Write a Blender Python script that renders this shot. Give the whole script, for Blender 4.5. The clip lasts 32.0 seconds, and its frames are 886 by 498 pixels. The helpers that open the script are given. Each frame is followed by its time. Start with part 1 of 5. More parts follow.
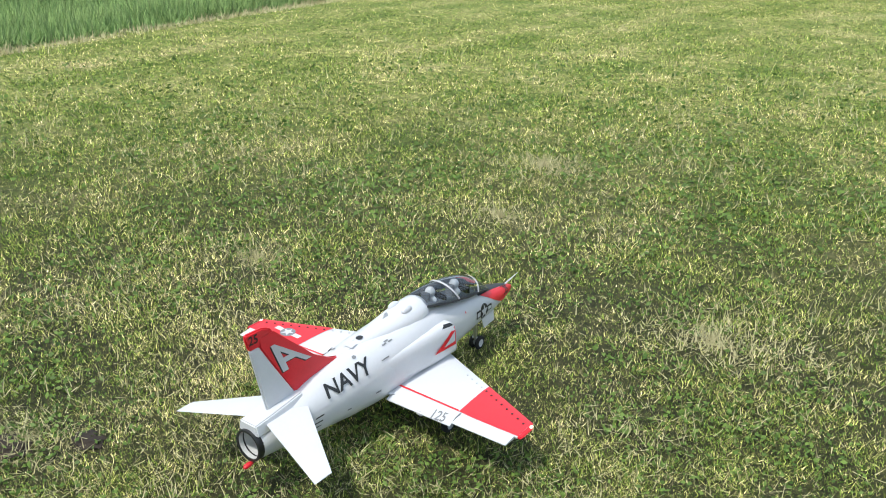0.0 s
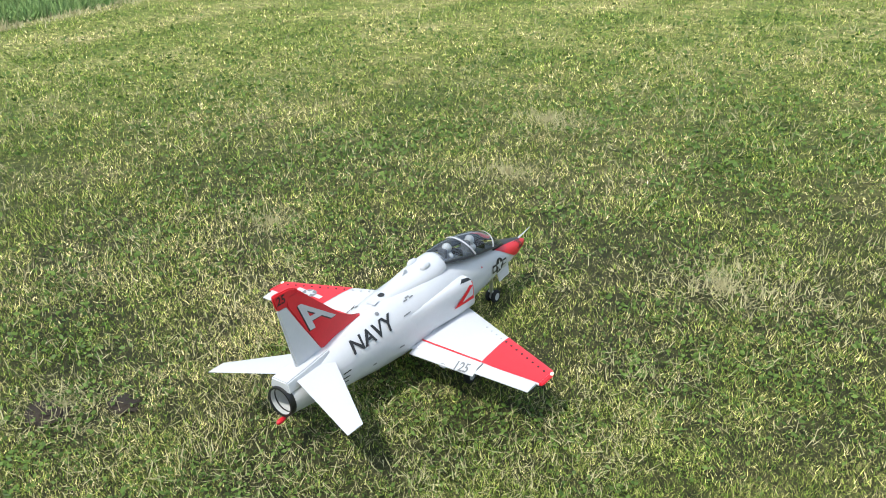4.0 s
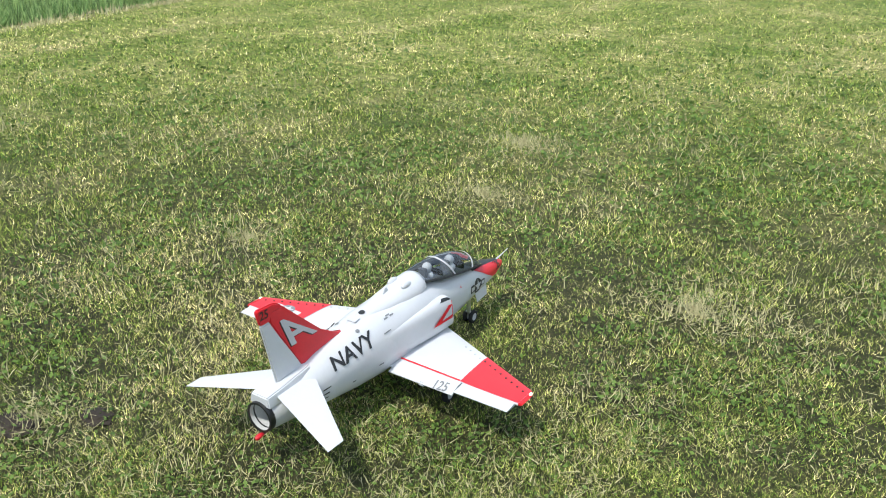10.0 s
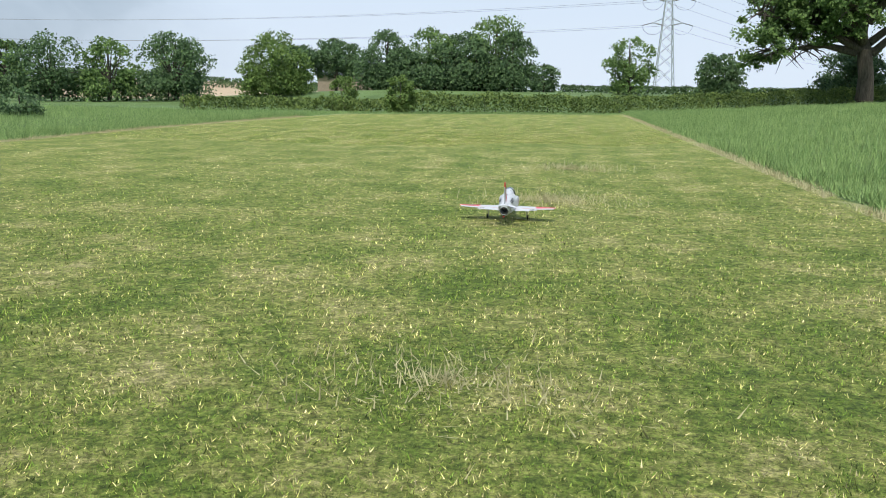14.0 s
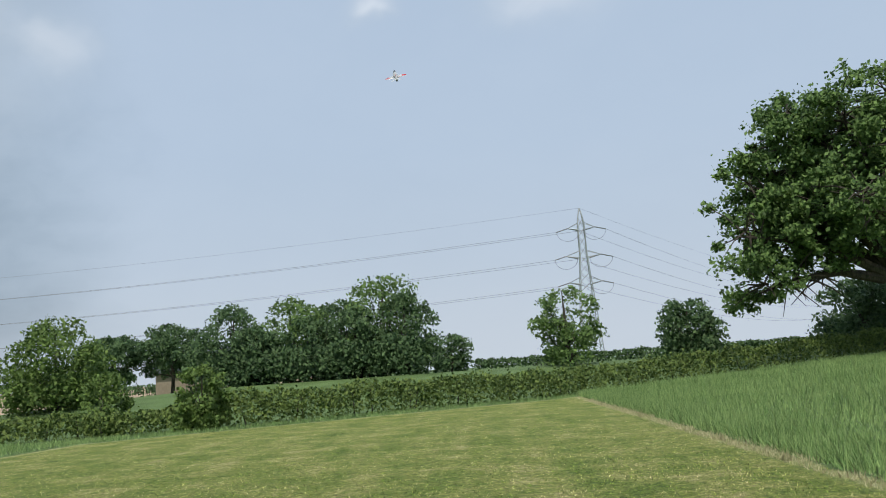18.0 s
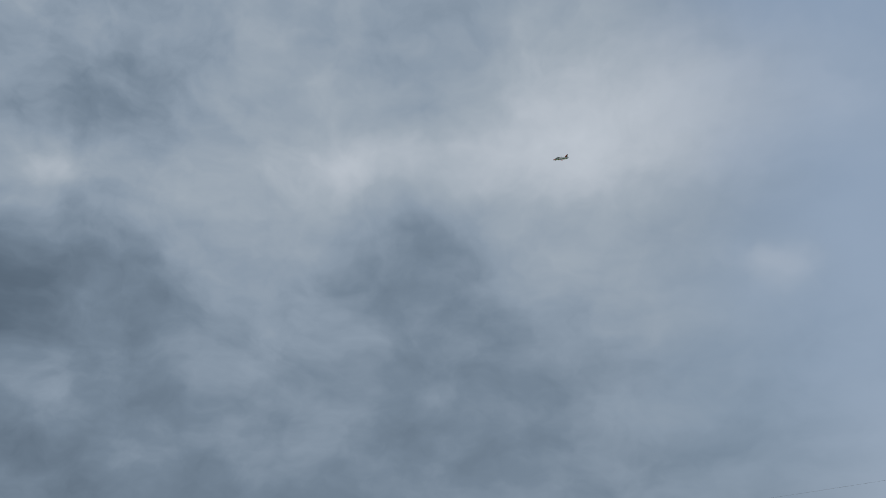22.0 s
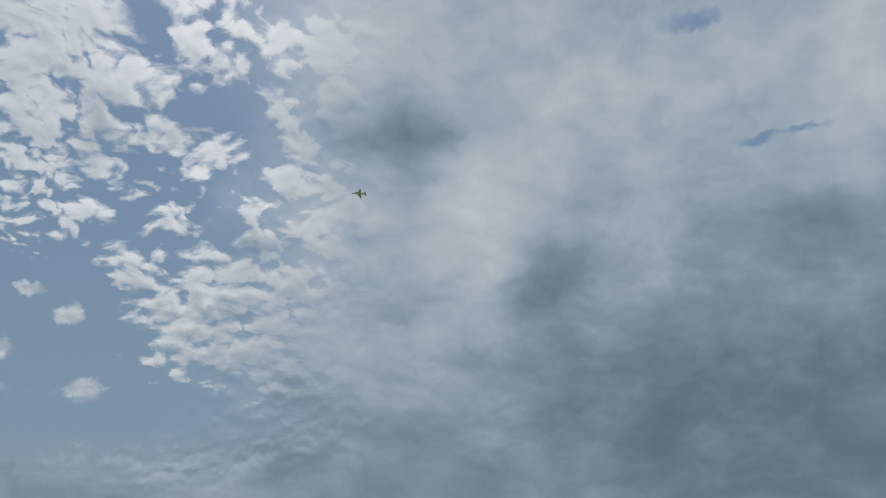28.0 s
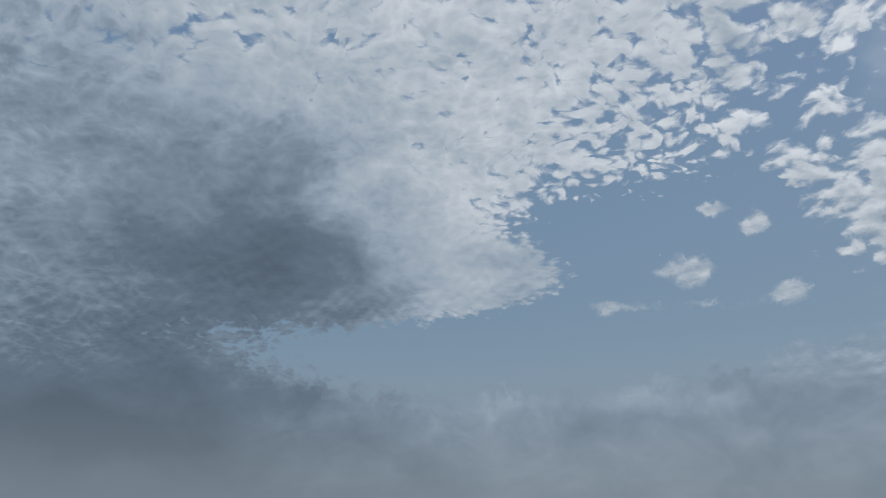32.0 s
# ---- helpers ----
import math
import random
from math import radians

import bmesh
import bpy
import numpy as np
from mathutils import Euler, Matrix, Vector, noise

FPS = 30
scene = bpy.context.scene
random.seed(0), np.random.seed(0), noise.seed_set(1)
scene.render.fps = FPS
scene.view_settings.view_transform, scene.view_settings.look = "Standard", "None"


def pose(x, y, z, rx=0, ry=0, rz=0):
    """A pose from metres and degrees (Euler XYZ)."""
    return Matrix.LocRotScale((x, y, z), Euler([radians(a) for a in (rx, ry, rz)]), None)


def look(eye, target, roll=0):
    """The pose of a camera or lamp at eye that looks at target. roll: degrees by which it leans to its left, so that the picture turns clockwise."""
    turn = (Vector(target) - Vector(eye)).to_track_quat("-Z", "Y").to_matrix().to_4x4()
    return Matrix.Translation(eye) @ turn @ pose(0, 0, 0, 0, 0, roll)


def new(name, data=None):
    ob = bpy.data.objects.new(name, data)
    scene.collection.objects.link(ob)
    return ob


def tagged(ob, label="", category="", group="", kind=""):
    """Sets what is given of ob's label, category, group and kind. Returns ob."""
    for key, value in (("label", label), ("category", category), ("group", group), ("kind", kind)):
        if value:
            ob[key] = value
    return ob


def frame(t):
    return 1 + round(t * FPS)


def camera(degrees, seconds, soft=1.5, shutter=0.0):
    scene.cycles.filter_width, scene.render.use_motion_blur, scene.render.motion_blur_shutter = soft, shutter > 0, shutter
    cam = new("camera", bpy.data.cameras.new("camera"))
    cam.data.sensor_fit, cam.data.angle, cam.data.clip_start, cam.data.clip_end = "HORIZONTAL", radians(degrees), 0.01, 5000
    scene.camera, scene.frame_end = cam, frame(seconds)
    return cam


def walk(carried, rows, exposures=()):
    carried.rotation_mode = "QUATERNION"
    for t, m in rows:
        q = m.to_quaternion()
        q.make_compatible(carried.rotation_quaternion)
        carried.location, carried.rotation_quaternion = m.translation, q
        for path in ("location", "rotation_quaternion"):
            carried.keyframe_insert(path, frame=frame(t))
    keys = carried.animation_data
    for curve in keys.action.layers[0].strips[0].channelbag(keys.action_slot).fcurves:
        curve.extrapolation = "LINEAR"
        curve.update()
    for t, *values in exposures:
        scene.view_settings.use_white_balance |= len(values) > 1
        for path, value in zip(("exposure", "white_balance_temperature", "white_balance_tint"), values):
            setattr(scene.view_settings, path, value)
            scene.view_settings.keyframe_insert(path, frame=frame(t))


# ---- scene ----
# one lens; the camera stands, then glides along the strip behind the jet
cam = camera(55.8, 32.0, soft=1.0)


def aim(x, y, z, yaw, pitch, roll):
    """Camera pose from its place, heading clockwise from +y, pitch and lean, in degrees."""
    a, b = radians(yaw), radians(pitch)
    d = Vector((math.sin(a) * math.cos(b), math.cos(a) * math.cos(b), math.sin(b)))
    e = Vector((x, y, z))
    return look(e, e + d, -roll)


# seconds, place, heading, pitch, roll
PATH = [
    (0.00, 0.006, 0.093, 1.672, -39.23, -21.92, 0.32),
    (0.50, 0.008, 0.083, 1.671, -37.64, -22.26, 0.79),
    (1.00, 0.006, 0.063, 1.669, -37.12, -23.56, 1.61),
    (1.50, 0.013, 0.048, 1.674, -36.23, -23.40, 1.98),
    (2.00, 0.022, 0.037, 1.679, -35.87, -23.34, 2.31),
    (2.50, 0.022, 0.033, 1.678, -36.14, -23.41, 2.55),
    (3.00, 0.021, 0.024, 1.684, -37.46, -23.56, 2.70),
    (3.50, 0.015, 0.010, 1.686, -39.67, -24.58, 2.81),
    (5.50, 0.012, 0.019, 1.687, -36.69, -23.49, 1.14),
    (6.00, 0.005, 0.030, 1.689, -34.63, -21.78, 0.22),
    (6.50, 0.005, 0.007, 1.685, -33.80, -21.59, -0.29),
    (7.00, 0.004, -0.017, 1.672, -34.67, -23.02, -0.97),
    (7.50, -0.005, -0.029, 1.674, -35.29, -23.61, -0.64),
    (8.00, -0.008, -0.037, 1.677, -35.89, -23.90, -0.63),
    (8.50, -0.014, -0.036, 1.677, -36.51, -23.90, -0.36),
    (9.00, -0.014, -0.039, 1.682, -36.81, -23.68, -0.13),
    (9.50, -0.013, -0.043, 1.689, -37.00, -23.47, 0.10),
    (10.00, -0.017, -0.043, 1.692, -36.93, -23.23, 0.23),
    (10.50, -0.022, -0.036, 1.690, -36.63, -22.93, 0.27),
    (11.00, -0.023, -0.037, 1.689, -36.01, -22.63, 0.19),
    (11.50, -0.023, -0.035, 1.689, -34.84, -21.81, 0.10),
    (12.00, -0.022, -0.034, 1.689, -32.43, -20.15, -0.15),
    (12.50, -0.020, -0.030, 1.686, -28.50, -17.35, 0.00),
    (13.00, 0.000, 1.670, 1.680, -18.80, -14.67, -0.79),
    (13.50, 0.000, 6.660, 1.680, -12.40, -13.71, -1.23),
    (14.00, 0.000, 15.890, 1.680, -7.70, -10.84, -0.97),
    (14.50, 0.000, 24.720, 1.680, -4.43, -8.93, -0.52),
    (16.50, 0.000, 37.110, 1.680, 1.08, -1.02, 1.32),
    (17.00, 0.000, 39.790, 1.680, 0.22, 2.60, 2.22),
    (17.50, 0.000, 40.100, 1.680, -1.08, 5.27, 3.28),
    (18.00, 0.000, 40.100, 1.680, -1.66, 8.20, 3.92),
    (18.50, 0.000, 40.100, 1.680, -2.89, 11.94, 3.85),
    (19.00, 0.000, 40.100, 1.680, -6.29, 17.11, 3.10),
    (19.50, 0.000, 40.100, 1.680, -12.60, 22.10, 1.80),
    (20.00, 0.000, 40.100, 1.680, -19.20, 25.90, 0.80),
    (20.50, 0.000, 40.100, 1.680, -27.10, 26.60, 0.00),
    (21.00, 0.000, 40.100, 1.680, -33.10, 25.80, 0.00),
    (21.50, 0.000, 40.100, 1.680, -40.00, 25.00, 0.00),
    (22.00, 0.000, 40.100, 1.680, -50.40, 24.40, 0.00),
    (22.50, 0.000, 40.100, 1.680, -62.60, 24.80, 0.00),
    (23.00, 0.000, 40.100, 1.680, -74.40, 25.80, 0.00),
    (23.50, 0.000, 40.100, 1.680, -86.40, 27.20, 0.00),
    (24.00, 0.000, 40.100, 1.680, -98.10, 28.20, 0.00),
    (24.50, 0.000, 40.100, 1.680, -110.40, 27.60, 0.00),
    (25.50, 0.000, 40.100, 1.680, -128.00, 25.00, 0.00),
    (26.50, 0.000, 40.100, 1.680, -144.90, 23.50, 0.00),
    (27.00, 0.000, 40.100, 1.680, -153.60, 25.50, 0.00),
    (27.50, 0.000, 40.100, 1.680, -165.30, 27.50, 0.00),
    (28.00, 0.000, 40.100, 1.680, -172.20, 24.00, 0.00),
    (28.50, 0.000, 40.100, 1.680, -178.20, 17.50, 0.00),
    (29.00, 0.000, 40.100, 1.680, -185.50, 17.60, 0.00),
    (29.50, 0.000, 40.100, 1.680, -193.50, 17.20, 0.00),
    (30.00, 0.000, 40.100, 1.680, -201.50, 16.70, 0.00),
    (30.50, 0.000, 40.100, 1.680, -208.30, 16.50, 0.00),
    (31.00, 0.000, 40.100, 1.680, -213.30, 16.70, 0.00),
    (31.50, 0.000, 40.100, 1.680, -216.60, 17.30, 0.00),
    (32.00, 0.000, 40.100, 1.680, -219.00, 17.30, 0.00),
]
EXPOSURES = [(0.0, 0.08, 6300, 10), (12.0, 0.08, 6300, 10), (13.0, 0.0, 6300, 10), (14.5, -0.35, 6400, 10), (16.5, -0.5, 6450, 10), (18.0, -0.65, 6450, 10), (19.0, -0.6, 6450, 10), (19.5, -1.35, 6250, 10), (20.0, -1.75, 6050, 10), (21.0, -1.65, 6050, 10), (22.0, -1.3, 6150, 10), (24.5, -1.2, 6300, 10), (27.0, -0.95, 6350, 10), (28.0, -1.1, 6400, 10), (29.0, -1.1, 6200, 10), (30.0, -1.1, 6200, 10), (31.0, -0.82, 6350, 10), (32.0, -1.1, 6250, 10)]
walk(cam, [(t, aim(*row)) for t, *row in PATH], EXPOSURES)

# ---- world and sun ----
SUN_AZ, SUN_EL = radians(-176.0), radians(62.0)


def links(nt):
    """Short makers of nodes: n(type, {input: value}, attributes) and l(from, to)."""
    def n(kind, values=None, operation=None, use_clamp=None, interpolation_type=None, data_type=None, blend_type=None, feature=None):
        node = nt.nodes.new(kind)
        if operation is not None:
            node.operation = operation
        if use_clamp is not None:
            node.use_clamp = use_clamp
        if interpolation_type is not None:
            node.interpolation_type = interpolation_type
        if data_type is not None:
            node.data_type, node.blend_type = data_type, blend_type
        if feature is not None:
            node.feature = feature
        for k, v in (values or {}).items():
            if isinstance(v, bpy.types.NodeSocket):
                nt.links.new(v, node.inputs[k])
            else:
                node.inputs[k].default_value = v
        return node
    return n


def ramp(n, fac, stops, mode="LINEAR"):
    r = n("ShaderNodeValToRGB", {0: fac})
    r.color_ramp.interpolation = mode
    while len(r.color_ramp.elements) < len(stops):
        r.color_ramp.elements.new(0.5)
    for e, (p, c) in zip(r.color_ramp.elements, stops):
        e.position = p
        e.color = (*c, 1) if len(c) == 3 else c
    return r.outputs[0]


def maths(n, op, a, b=0.0, c=0.0, clamp=False):
    m = n("ShaderNodeMath", {0: a, 1: b, 2: c}, operation=op, use_clamp=clamp)
    return m.outputs[0]


def smooth(n, x, lo, hi):
    m = n("ShaderNodeMapRange", {0: x, 1: lo, 2: hi, 3: 0.0, 4: 1.0}, interpolation_type="SMOOTHSTEP")
    return m.outputs[0]


def mixed(n, fac, a, b, mode="MIX"):
    m = n("ShaderNodeMix", {0: fac, 6: a, 7: b}, data_type="RGBA", blend_type=mode)
    return m.outputs[2]


# soft light and dark places of the cloud sheet: heading from -107, height, half width, half height (degrees), strength
CLOUD_LIGHT = ((101.0, 24.6, 1.6, 0.8, 0.5), (113.7, 24.2, 4.4, 1.7, 0.4), (80.0, 21.8, 2.2, 1.1, 0.22), (76.0, 32.0, 16.0, 5.0, 0.26), (63.0, 31.5, 14.0, 3.4, 0.16), (65.5, 33.6, 26.0, 5.0, 0.15), (55.1, 29.5, 15.0, 2.2, 0.16),
               (80.1, 20.6, 1.9, 1.1, 0.18), (32.4, 26.5, 12.0, 2.5, 0.25), (8.6, 33.0, 5.1, 2.4, 0.45), (17.7, 25.1, 3.2, 1.3, 0.45), (27.2, 26.5, 2.1, 1.1, 0.3), (52.7, 29.7, 12.0, 2.5, 0.2),
               (16.2, 22.2, 5.2, 1.6, 0.35), (-5.6, 39.8, 2.0, 2.2, 0.4), (-33.1, 33.1, 6.1, 4.0, 0.25), (-41.8, 35.7, 15.0, 4.1, 0.3), (-62.6, 25.6, 4.3, 6.3, 0.3), (-81.0, 38.2, 15.0, 4.1, 0.35), (-80.7, 27.2, 9.0, 4.3, 0.3), (-12.0, 31.0, 12.0, 9.0, 0.16))
CLOUD_DARK = ((62.7, 16.0, 11.3, 2.2, 0.12), (101.2, 34.8, 9.8, 4.0, 0.2), (30.7, 20.4, 11.1, 3.1, 0.12), (23.2, 18.7, 14.0, 2.8, 0.15), (50.0, 38.6, 8.0, 3.5, 0.1), (29.0, 27.0, 10.0, 8.0, 0.08), (56.0, 26.0, 9.0, 15.0, 0.3), (-20.0, 25.0, 8.0, 10.0, 0.2), (-9.1, 25.6, 11.7, 2.9, 0.3),
              (18.4, 17.9, 11.4, 3.1, 0.3), (-25.5, 33.3, 5.2, 1.6, 0.25), (-0.9, 13.2, 18.6, 2.2, 0.3), (-57.1, 21.6, 2.8, 4.7, 0.45), (-38.9, 23.5, 5.5, 2.7, 0.35), (-32.1, 16.5, 6.7, 4.9, 0.4),
              (-12.7, 22.2, 5.9, 5.2, 0.3), (-68.4, 31.8, 6.6, 2.3, 0.4), (-16.8, 12.0, 8.5, 5.5, 0.22), (-123.0, 22.4, 6.0, 2.8, 0.25), (-120.5, 18.0, 7.5, 2.0, 0.28), (-131.0, 16.5, 9.0, 5.0, 0.28), (-134.8, 4.4, 10.6, 2.0, 0.3), (-85.1, 31.0, 1.6, 1.6, 0.35), (-90.8, 29.6, 1.7, 2.6, 0.35), (-79.4, 23.7, 2.4, 1.6, 0.35), (-44.0, 13.0, 13.0, 8.0, 0.3), (-38.0, 36.0, 10.0, 5.0, 0.25), (-141.0, 30.0, 12.0, 6.0, 0.3))
# small clouds in the blue gap and the low bank; the gap itself; loosely packed parts of the field; little holes
CLOUD_BODIES = ((-95.3, 15.2, 1.6, 1.1, 0.75), (-90.9, 17.7, 1.2, 0.8, 0.7), (-93.4, 18.9, 0.9, 0.6, 0.65), (-100.2, 13.2, 1.9, 0.6, 0.55), (-93.6, 12.9, 3.6, 0.45, 0.4), (-88.9, 13.4, 1.3, 0.9, 0.6),
                (-85.5, 2.6, 15.0, 5.0, 1.1), (-119.0, 0.6, 22.0, 5.4, 1.1), (-66.0, 6.0, 12.0, 7.0, 1.1), (-138.0, 3.5, 13.0, 6.0, 1.1))
CLOUD_OPEN = ((-99.5, 18.2, 7.5, 2.5, 1.0), (-97.5, 11.8, 15.5, 3.4, 1.1), (-112.0, 9.6, 11.5, 2.6, 1.0), (-84.5, 11.0, 6.0, 2.6, 0.8), (-91.5, 18.4, 3.0, 2.6, 0.7))
CLOUD_LOOSE = ((-90.0, 26.0, 11.0, 5.6, 0.20), (-79.0, 28.0, 8.0, 5.0, 0.06), (-98.0, 23.0, 6.0, 2.4, 0.16), (-86.0, 38.0, 12.0, 5.0, 0.12), (-130.0, 30.0, 9.0, 4.0, 0.1))
CLOUD_WEDGE = ((-109.5, 15.8, 5.2, 1.5, 1.0), (-116.5, 14.6, 7.0, 2.2, 1.0), (-79.0, 17.0, 7.0, 4.0, 0.35))
CLOUD_SOLID = ((-112.0, 16.0, 9.5, 3.2, 0.65), (-128.0, 20.0, 14.0, 8.0, 0.8))
CLOUD_GAPS = ((-36.2, 36.5, 1.9, 0.7, 0.4), (-89.2, 37.3, 3.6, 2.0, 0.6), (-27.9, 37.8, 4.1, 1.0, 0.4), (-44.2, 37.8, 4.1, 0.9, 0.5), (-40.5, 29.5, 5.0, 0.5, 0.5), (-59.5, 24.5, 1.0, 1.2, 0.4), (-52.5, 27.0, 2.4, 0.6, 0.4))


def build_world():
    world = bpy.data.worlds.new("sky")
    scene.world = world
    world.use_nodes = True
    nt = world.node_tree
    nt.nodes.clear()
    n = links(nt)
    d = n("ShaderNodeTexCoord").outputs["Generated"]
    xyz = n("ShaderNodeSeparateXYZ", {0: d}).outputs
    air = n("ShaderNodeTexSky")
    air.sky_type, air.sun_disc, air.sun_elevation, air.sun_rotation = "NISHITA", False, SUN_EL, SUN_AZ
    air.air_density, air.dust_density = 1.2, 2.5
    clear_sky = n("ShaderNodeVectorMath", {0: air.outputs[0], 3: 0.12}, operation="SCALE").outputs[0]
    up = maths(n, "MAXIMUM", xyz[2], 0.0)
    # heading about -107 degrees and height, in degrees
    c, s_ = math.cos(radians(107)), math.sin(radians(107))
    fx = maths(n, "ADD", maths(n, "MULTIPLY", xyz[0], c), maths(n, "MULTIPLY", xyz[1], s_))
    fy = maths(n, "SUBTRACT", maths(n, "MULTIPLY", xyz[1], c), maths(n, "MULTIPLY", xyz[0], s_))
    head = maths(n, "MULTIPLY", maths(n, "ARCTAN2", fx, fy), 180 / math.pi)
    high = maths(n, "MULTIPLY", maths(n, "ARCSINE", xyz[2]), 180 / math.pi)
    place = n("ShaderNodeCombineXYZ", {0: head, 1: high, 2: 0.0}).outputs[0]
    # cloud sheet in perspective, for the small cells
    deep = maths(n, "ADD", up, 0.32)
    sheet = n("ShaderNodeCombineXYZ", {0: maths(n, "DIVIDE", xyz[0], deep), 1: maths(n, "DIVIDE", xyz[1], deep), 2: 0.0}).outputs[0]

    def fbm(vec, scale, detail, rough):
        return n("ShaderNodeTexNoise", {"Vector": vec, "Scale": scale, "Detail": detail, "Roughness": rough})

    def jitter(vec, scale, amount, detail):
        c_ = n("ShaderNodeVectorMath", {0: fbm(vec, scale, detail, 0.6).outputs["Color"], 1: (0.5, 0.5, 0.5)}, operation="SUBTRACT").outputs[0]
        return n("ShaderNodeVectorMath", {0: c_, 1: amount, 2: vec}, operation="MULTIPLY_ADD").outputs[0]

    bent = jitter(place, 0.09, (9.0, 5.0, 0.0), 4.0)
    frayed = jitter(jitter(place, 0.10, (3.0, 2.0, 0.0), 3.0), 0.7, (2.2, 1.6, 0.0), 6.0)

    def blobs(vec, rows, sharp):
        total = None
        for a, e, ra, re, k in rows:
            v = n("ShaderNodeVectorMath", {0: vec, 1: (1 / ra, 1 / re, 0), 2: (-a / ra, -e / re, 0)}, operation="MULTIPLY_ADD").outputs[0]
            q = n("ShaderNodeVectorMath", {0: v, 1: v}, operation="DOT_PRODUCT").outputs["Value"]
            g = maths(n, "EXPONENT", maths(n, "MULTIPLY", q, -sharp))
            total = maths(n, "MULTIPLY", g, k) if total is None else maths(n, "MULTIPLY_ADD", g, k, total)
        return total

    light = blobs(bent, CLOUD_LIGHT, 1.1)
    dark = maths(n, "MULTIPLY", blobs(bent, CLOUD_DARK, 1.1), 1.1)
    bodies = blobs(frayed, CLOUD_BODIES, 0.75)
    opened = blobs(frayed, CLOUD_OPEN, 0.75)
    loose = blobs(bent, CLOUD_LOOSE, 0.8)
    solid = maths(n, "MINIMUM", blobs(bent, CLOUD_SOLID, 0.75), 1.0)
    wedge = blobs(frayed, CLOUD_WEDGE, 0.75)
    gaps = blobs(frayed, CLOUD_GAPS, 0.9)
    wide = n("ShaderNodeVectorMath", {0: bent, 1: (0.68, 1.0, 1.0)}, operation="MULTIPLY").outputs[0]
    n_big = fbm(wide, 0.11, 5.0, 0.55).outputs[0]
    n_mid = fbm(wide, 0.34, 5.0, 0.52).outputs[0]
    heaped = smooth(n, maths(n, "MULTIPLY_ADD", n_big, 14.0, head), -90.0, -76.0)   # larger heaps towards the overcast

    def heap(vec):
        soft = jitter(jitter(vec, 6.0, (0.08, 0.08, 0.0), 2.0), 32.0, (0.03, 0.03, 0.0), 5.0)
        small = n("ShaderNodeTexVoronoi", {"Vector": soft, "Scale": 46.0, "Smoothness": 0.3, "Detail": 1.0, "Roughness": 0.4}, feature="SMOOTH_F1").outputs["Distance"]
        large = n("ShaderNodeTexVoronoi", {"Vector": soft, "Scale": 15.0, "Smoothness": 0.3, "Detail": 2.0, "Roughness": 0.55}, feature="SMOOTH_F1").outputs["Distance"]
        far = maths(n, "ADD", maths(n, "MULTIPLY", small, maths(n, "SUBTRACT", 1.0, heaped)), maths(n, "MULTIPLY", large, heaped))
        puffs = fbm(soft, 24.0, 5.0, 0.55).outputs[0]
        return maths(n, "ADD", maths(n, "MULTIPLY_ADD", far, -0.75, 0.80), maths(n, "MULTIPLY_ADD", puffs, 1.1, -0.55))

    plain = maths(n, "MAXIMUM", maths(n, "MULTIPLY", solid, 0.85), smooth(n, maths(n, "MULTIPLY_ADD", n_big, 8.0, high), 17.0, 10.0))   # no separate heaps here
    heaps = maths(n, "SUBTRACT", 1.0, plain)
    cells = heap(sheet)
    above = heap(n("ShaderNodeVectorMath", {0: sheet, 3: 0.985}, operation="SCALE").outputs[0])
    fluff = fbm(frayed, 0.9, 5.0, 0.6).outputs[0]
    # how much the sky is covered
    broken = smooth(n, maths(n, "MULTIPLY_ADD", n_big, 16.0, head), -60.5, -76.5)          # 1 where the sheet breaks up
    clearer = smooth(n, maths(n, "MULTIPLY_ADD", n_big, 14.0, head), 74.0, 94.0)           # 1 in the hazy quarter over the pylons
    pack = maths(n, "SUBTRACT", maths(n, "MULTIPLY_ADD", loose, -1.0, 0.40), maths(n, "MULTIPLY", opened, 0.95))
    mass = maths(n, "ADD", maths(n, "ADD", pack, maths(n, "MULTIPLY", wedge, 0.75)), maths(n, "ADD", maths(n, "MULTIPLY", cells, heaps), maths(n, "MULTIPLY", plain, maths(n, "MULTIPLY_ADD", fluff, 0.8, 0.1))))
    cell_cover = smooth(n, mass, 0.22, 0.52)
    body_cover = smooth(n, maths(n, "ADD", bodies, maths(n, "MULTIPLY_ADD", fluff, 0.8, -0.40)), 0.32, 0.62)
    body_cover = maths(n, "MULTIPLY", body_cover, 0.92)
    cover = maths(n, "MAXIMUM", cell_cover, body_cover)
    cover = maths(n, "MAXIMUM", cover, maths(n, "SUBTRACT", 1.0, broken))
    cover = maths(n, "MULTIPLY", cover, maths(n, "SUBTRACT", 1.0, smooth(n, maths(n, "ADD", gaps, maths(n, "MULTIPLY_ADD", n_mid, 0.9, -0.45)), 0.28, 0.55)))
    thin = maths(n, "MULTIPLY", clearer, maths(n, "SUBTRACT", 0.92, maths(n, "MULTIPLY", light, 0.9)))
    cover = maths(n, "SUBTRACT", cover, thin, 0.0, True)
    # how bright the cloud is
    lit = maths(n, "ADD", maths(n, "SUBTRACT", light, dark), 0.46)
    lit = maths(n, "ADD", lit, maths(n, "MULTIPLY_ADD", n_big, 0.7, -0.35))
    lit = maths(n, "ADD", lit, maths(n, "MULTIPLY", maths(n, "MULTIPLY_ADD", smooth(n, head, 20.0, 60.0), -0.35, maths(n, "MULTIPLY_ADD", smooth(n, head, -10.0, -40.0), -0.1, 0.75)), maths(n, "SUBTRACT", n_mid, 0.5)))
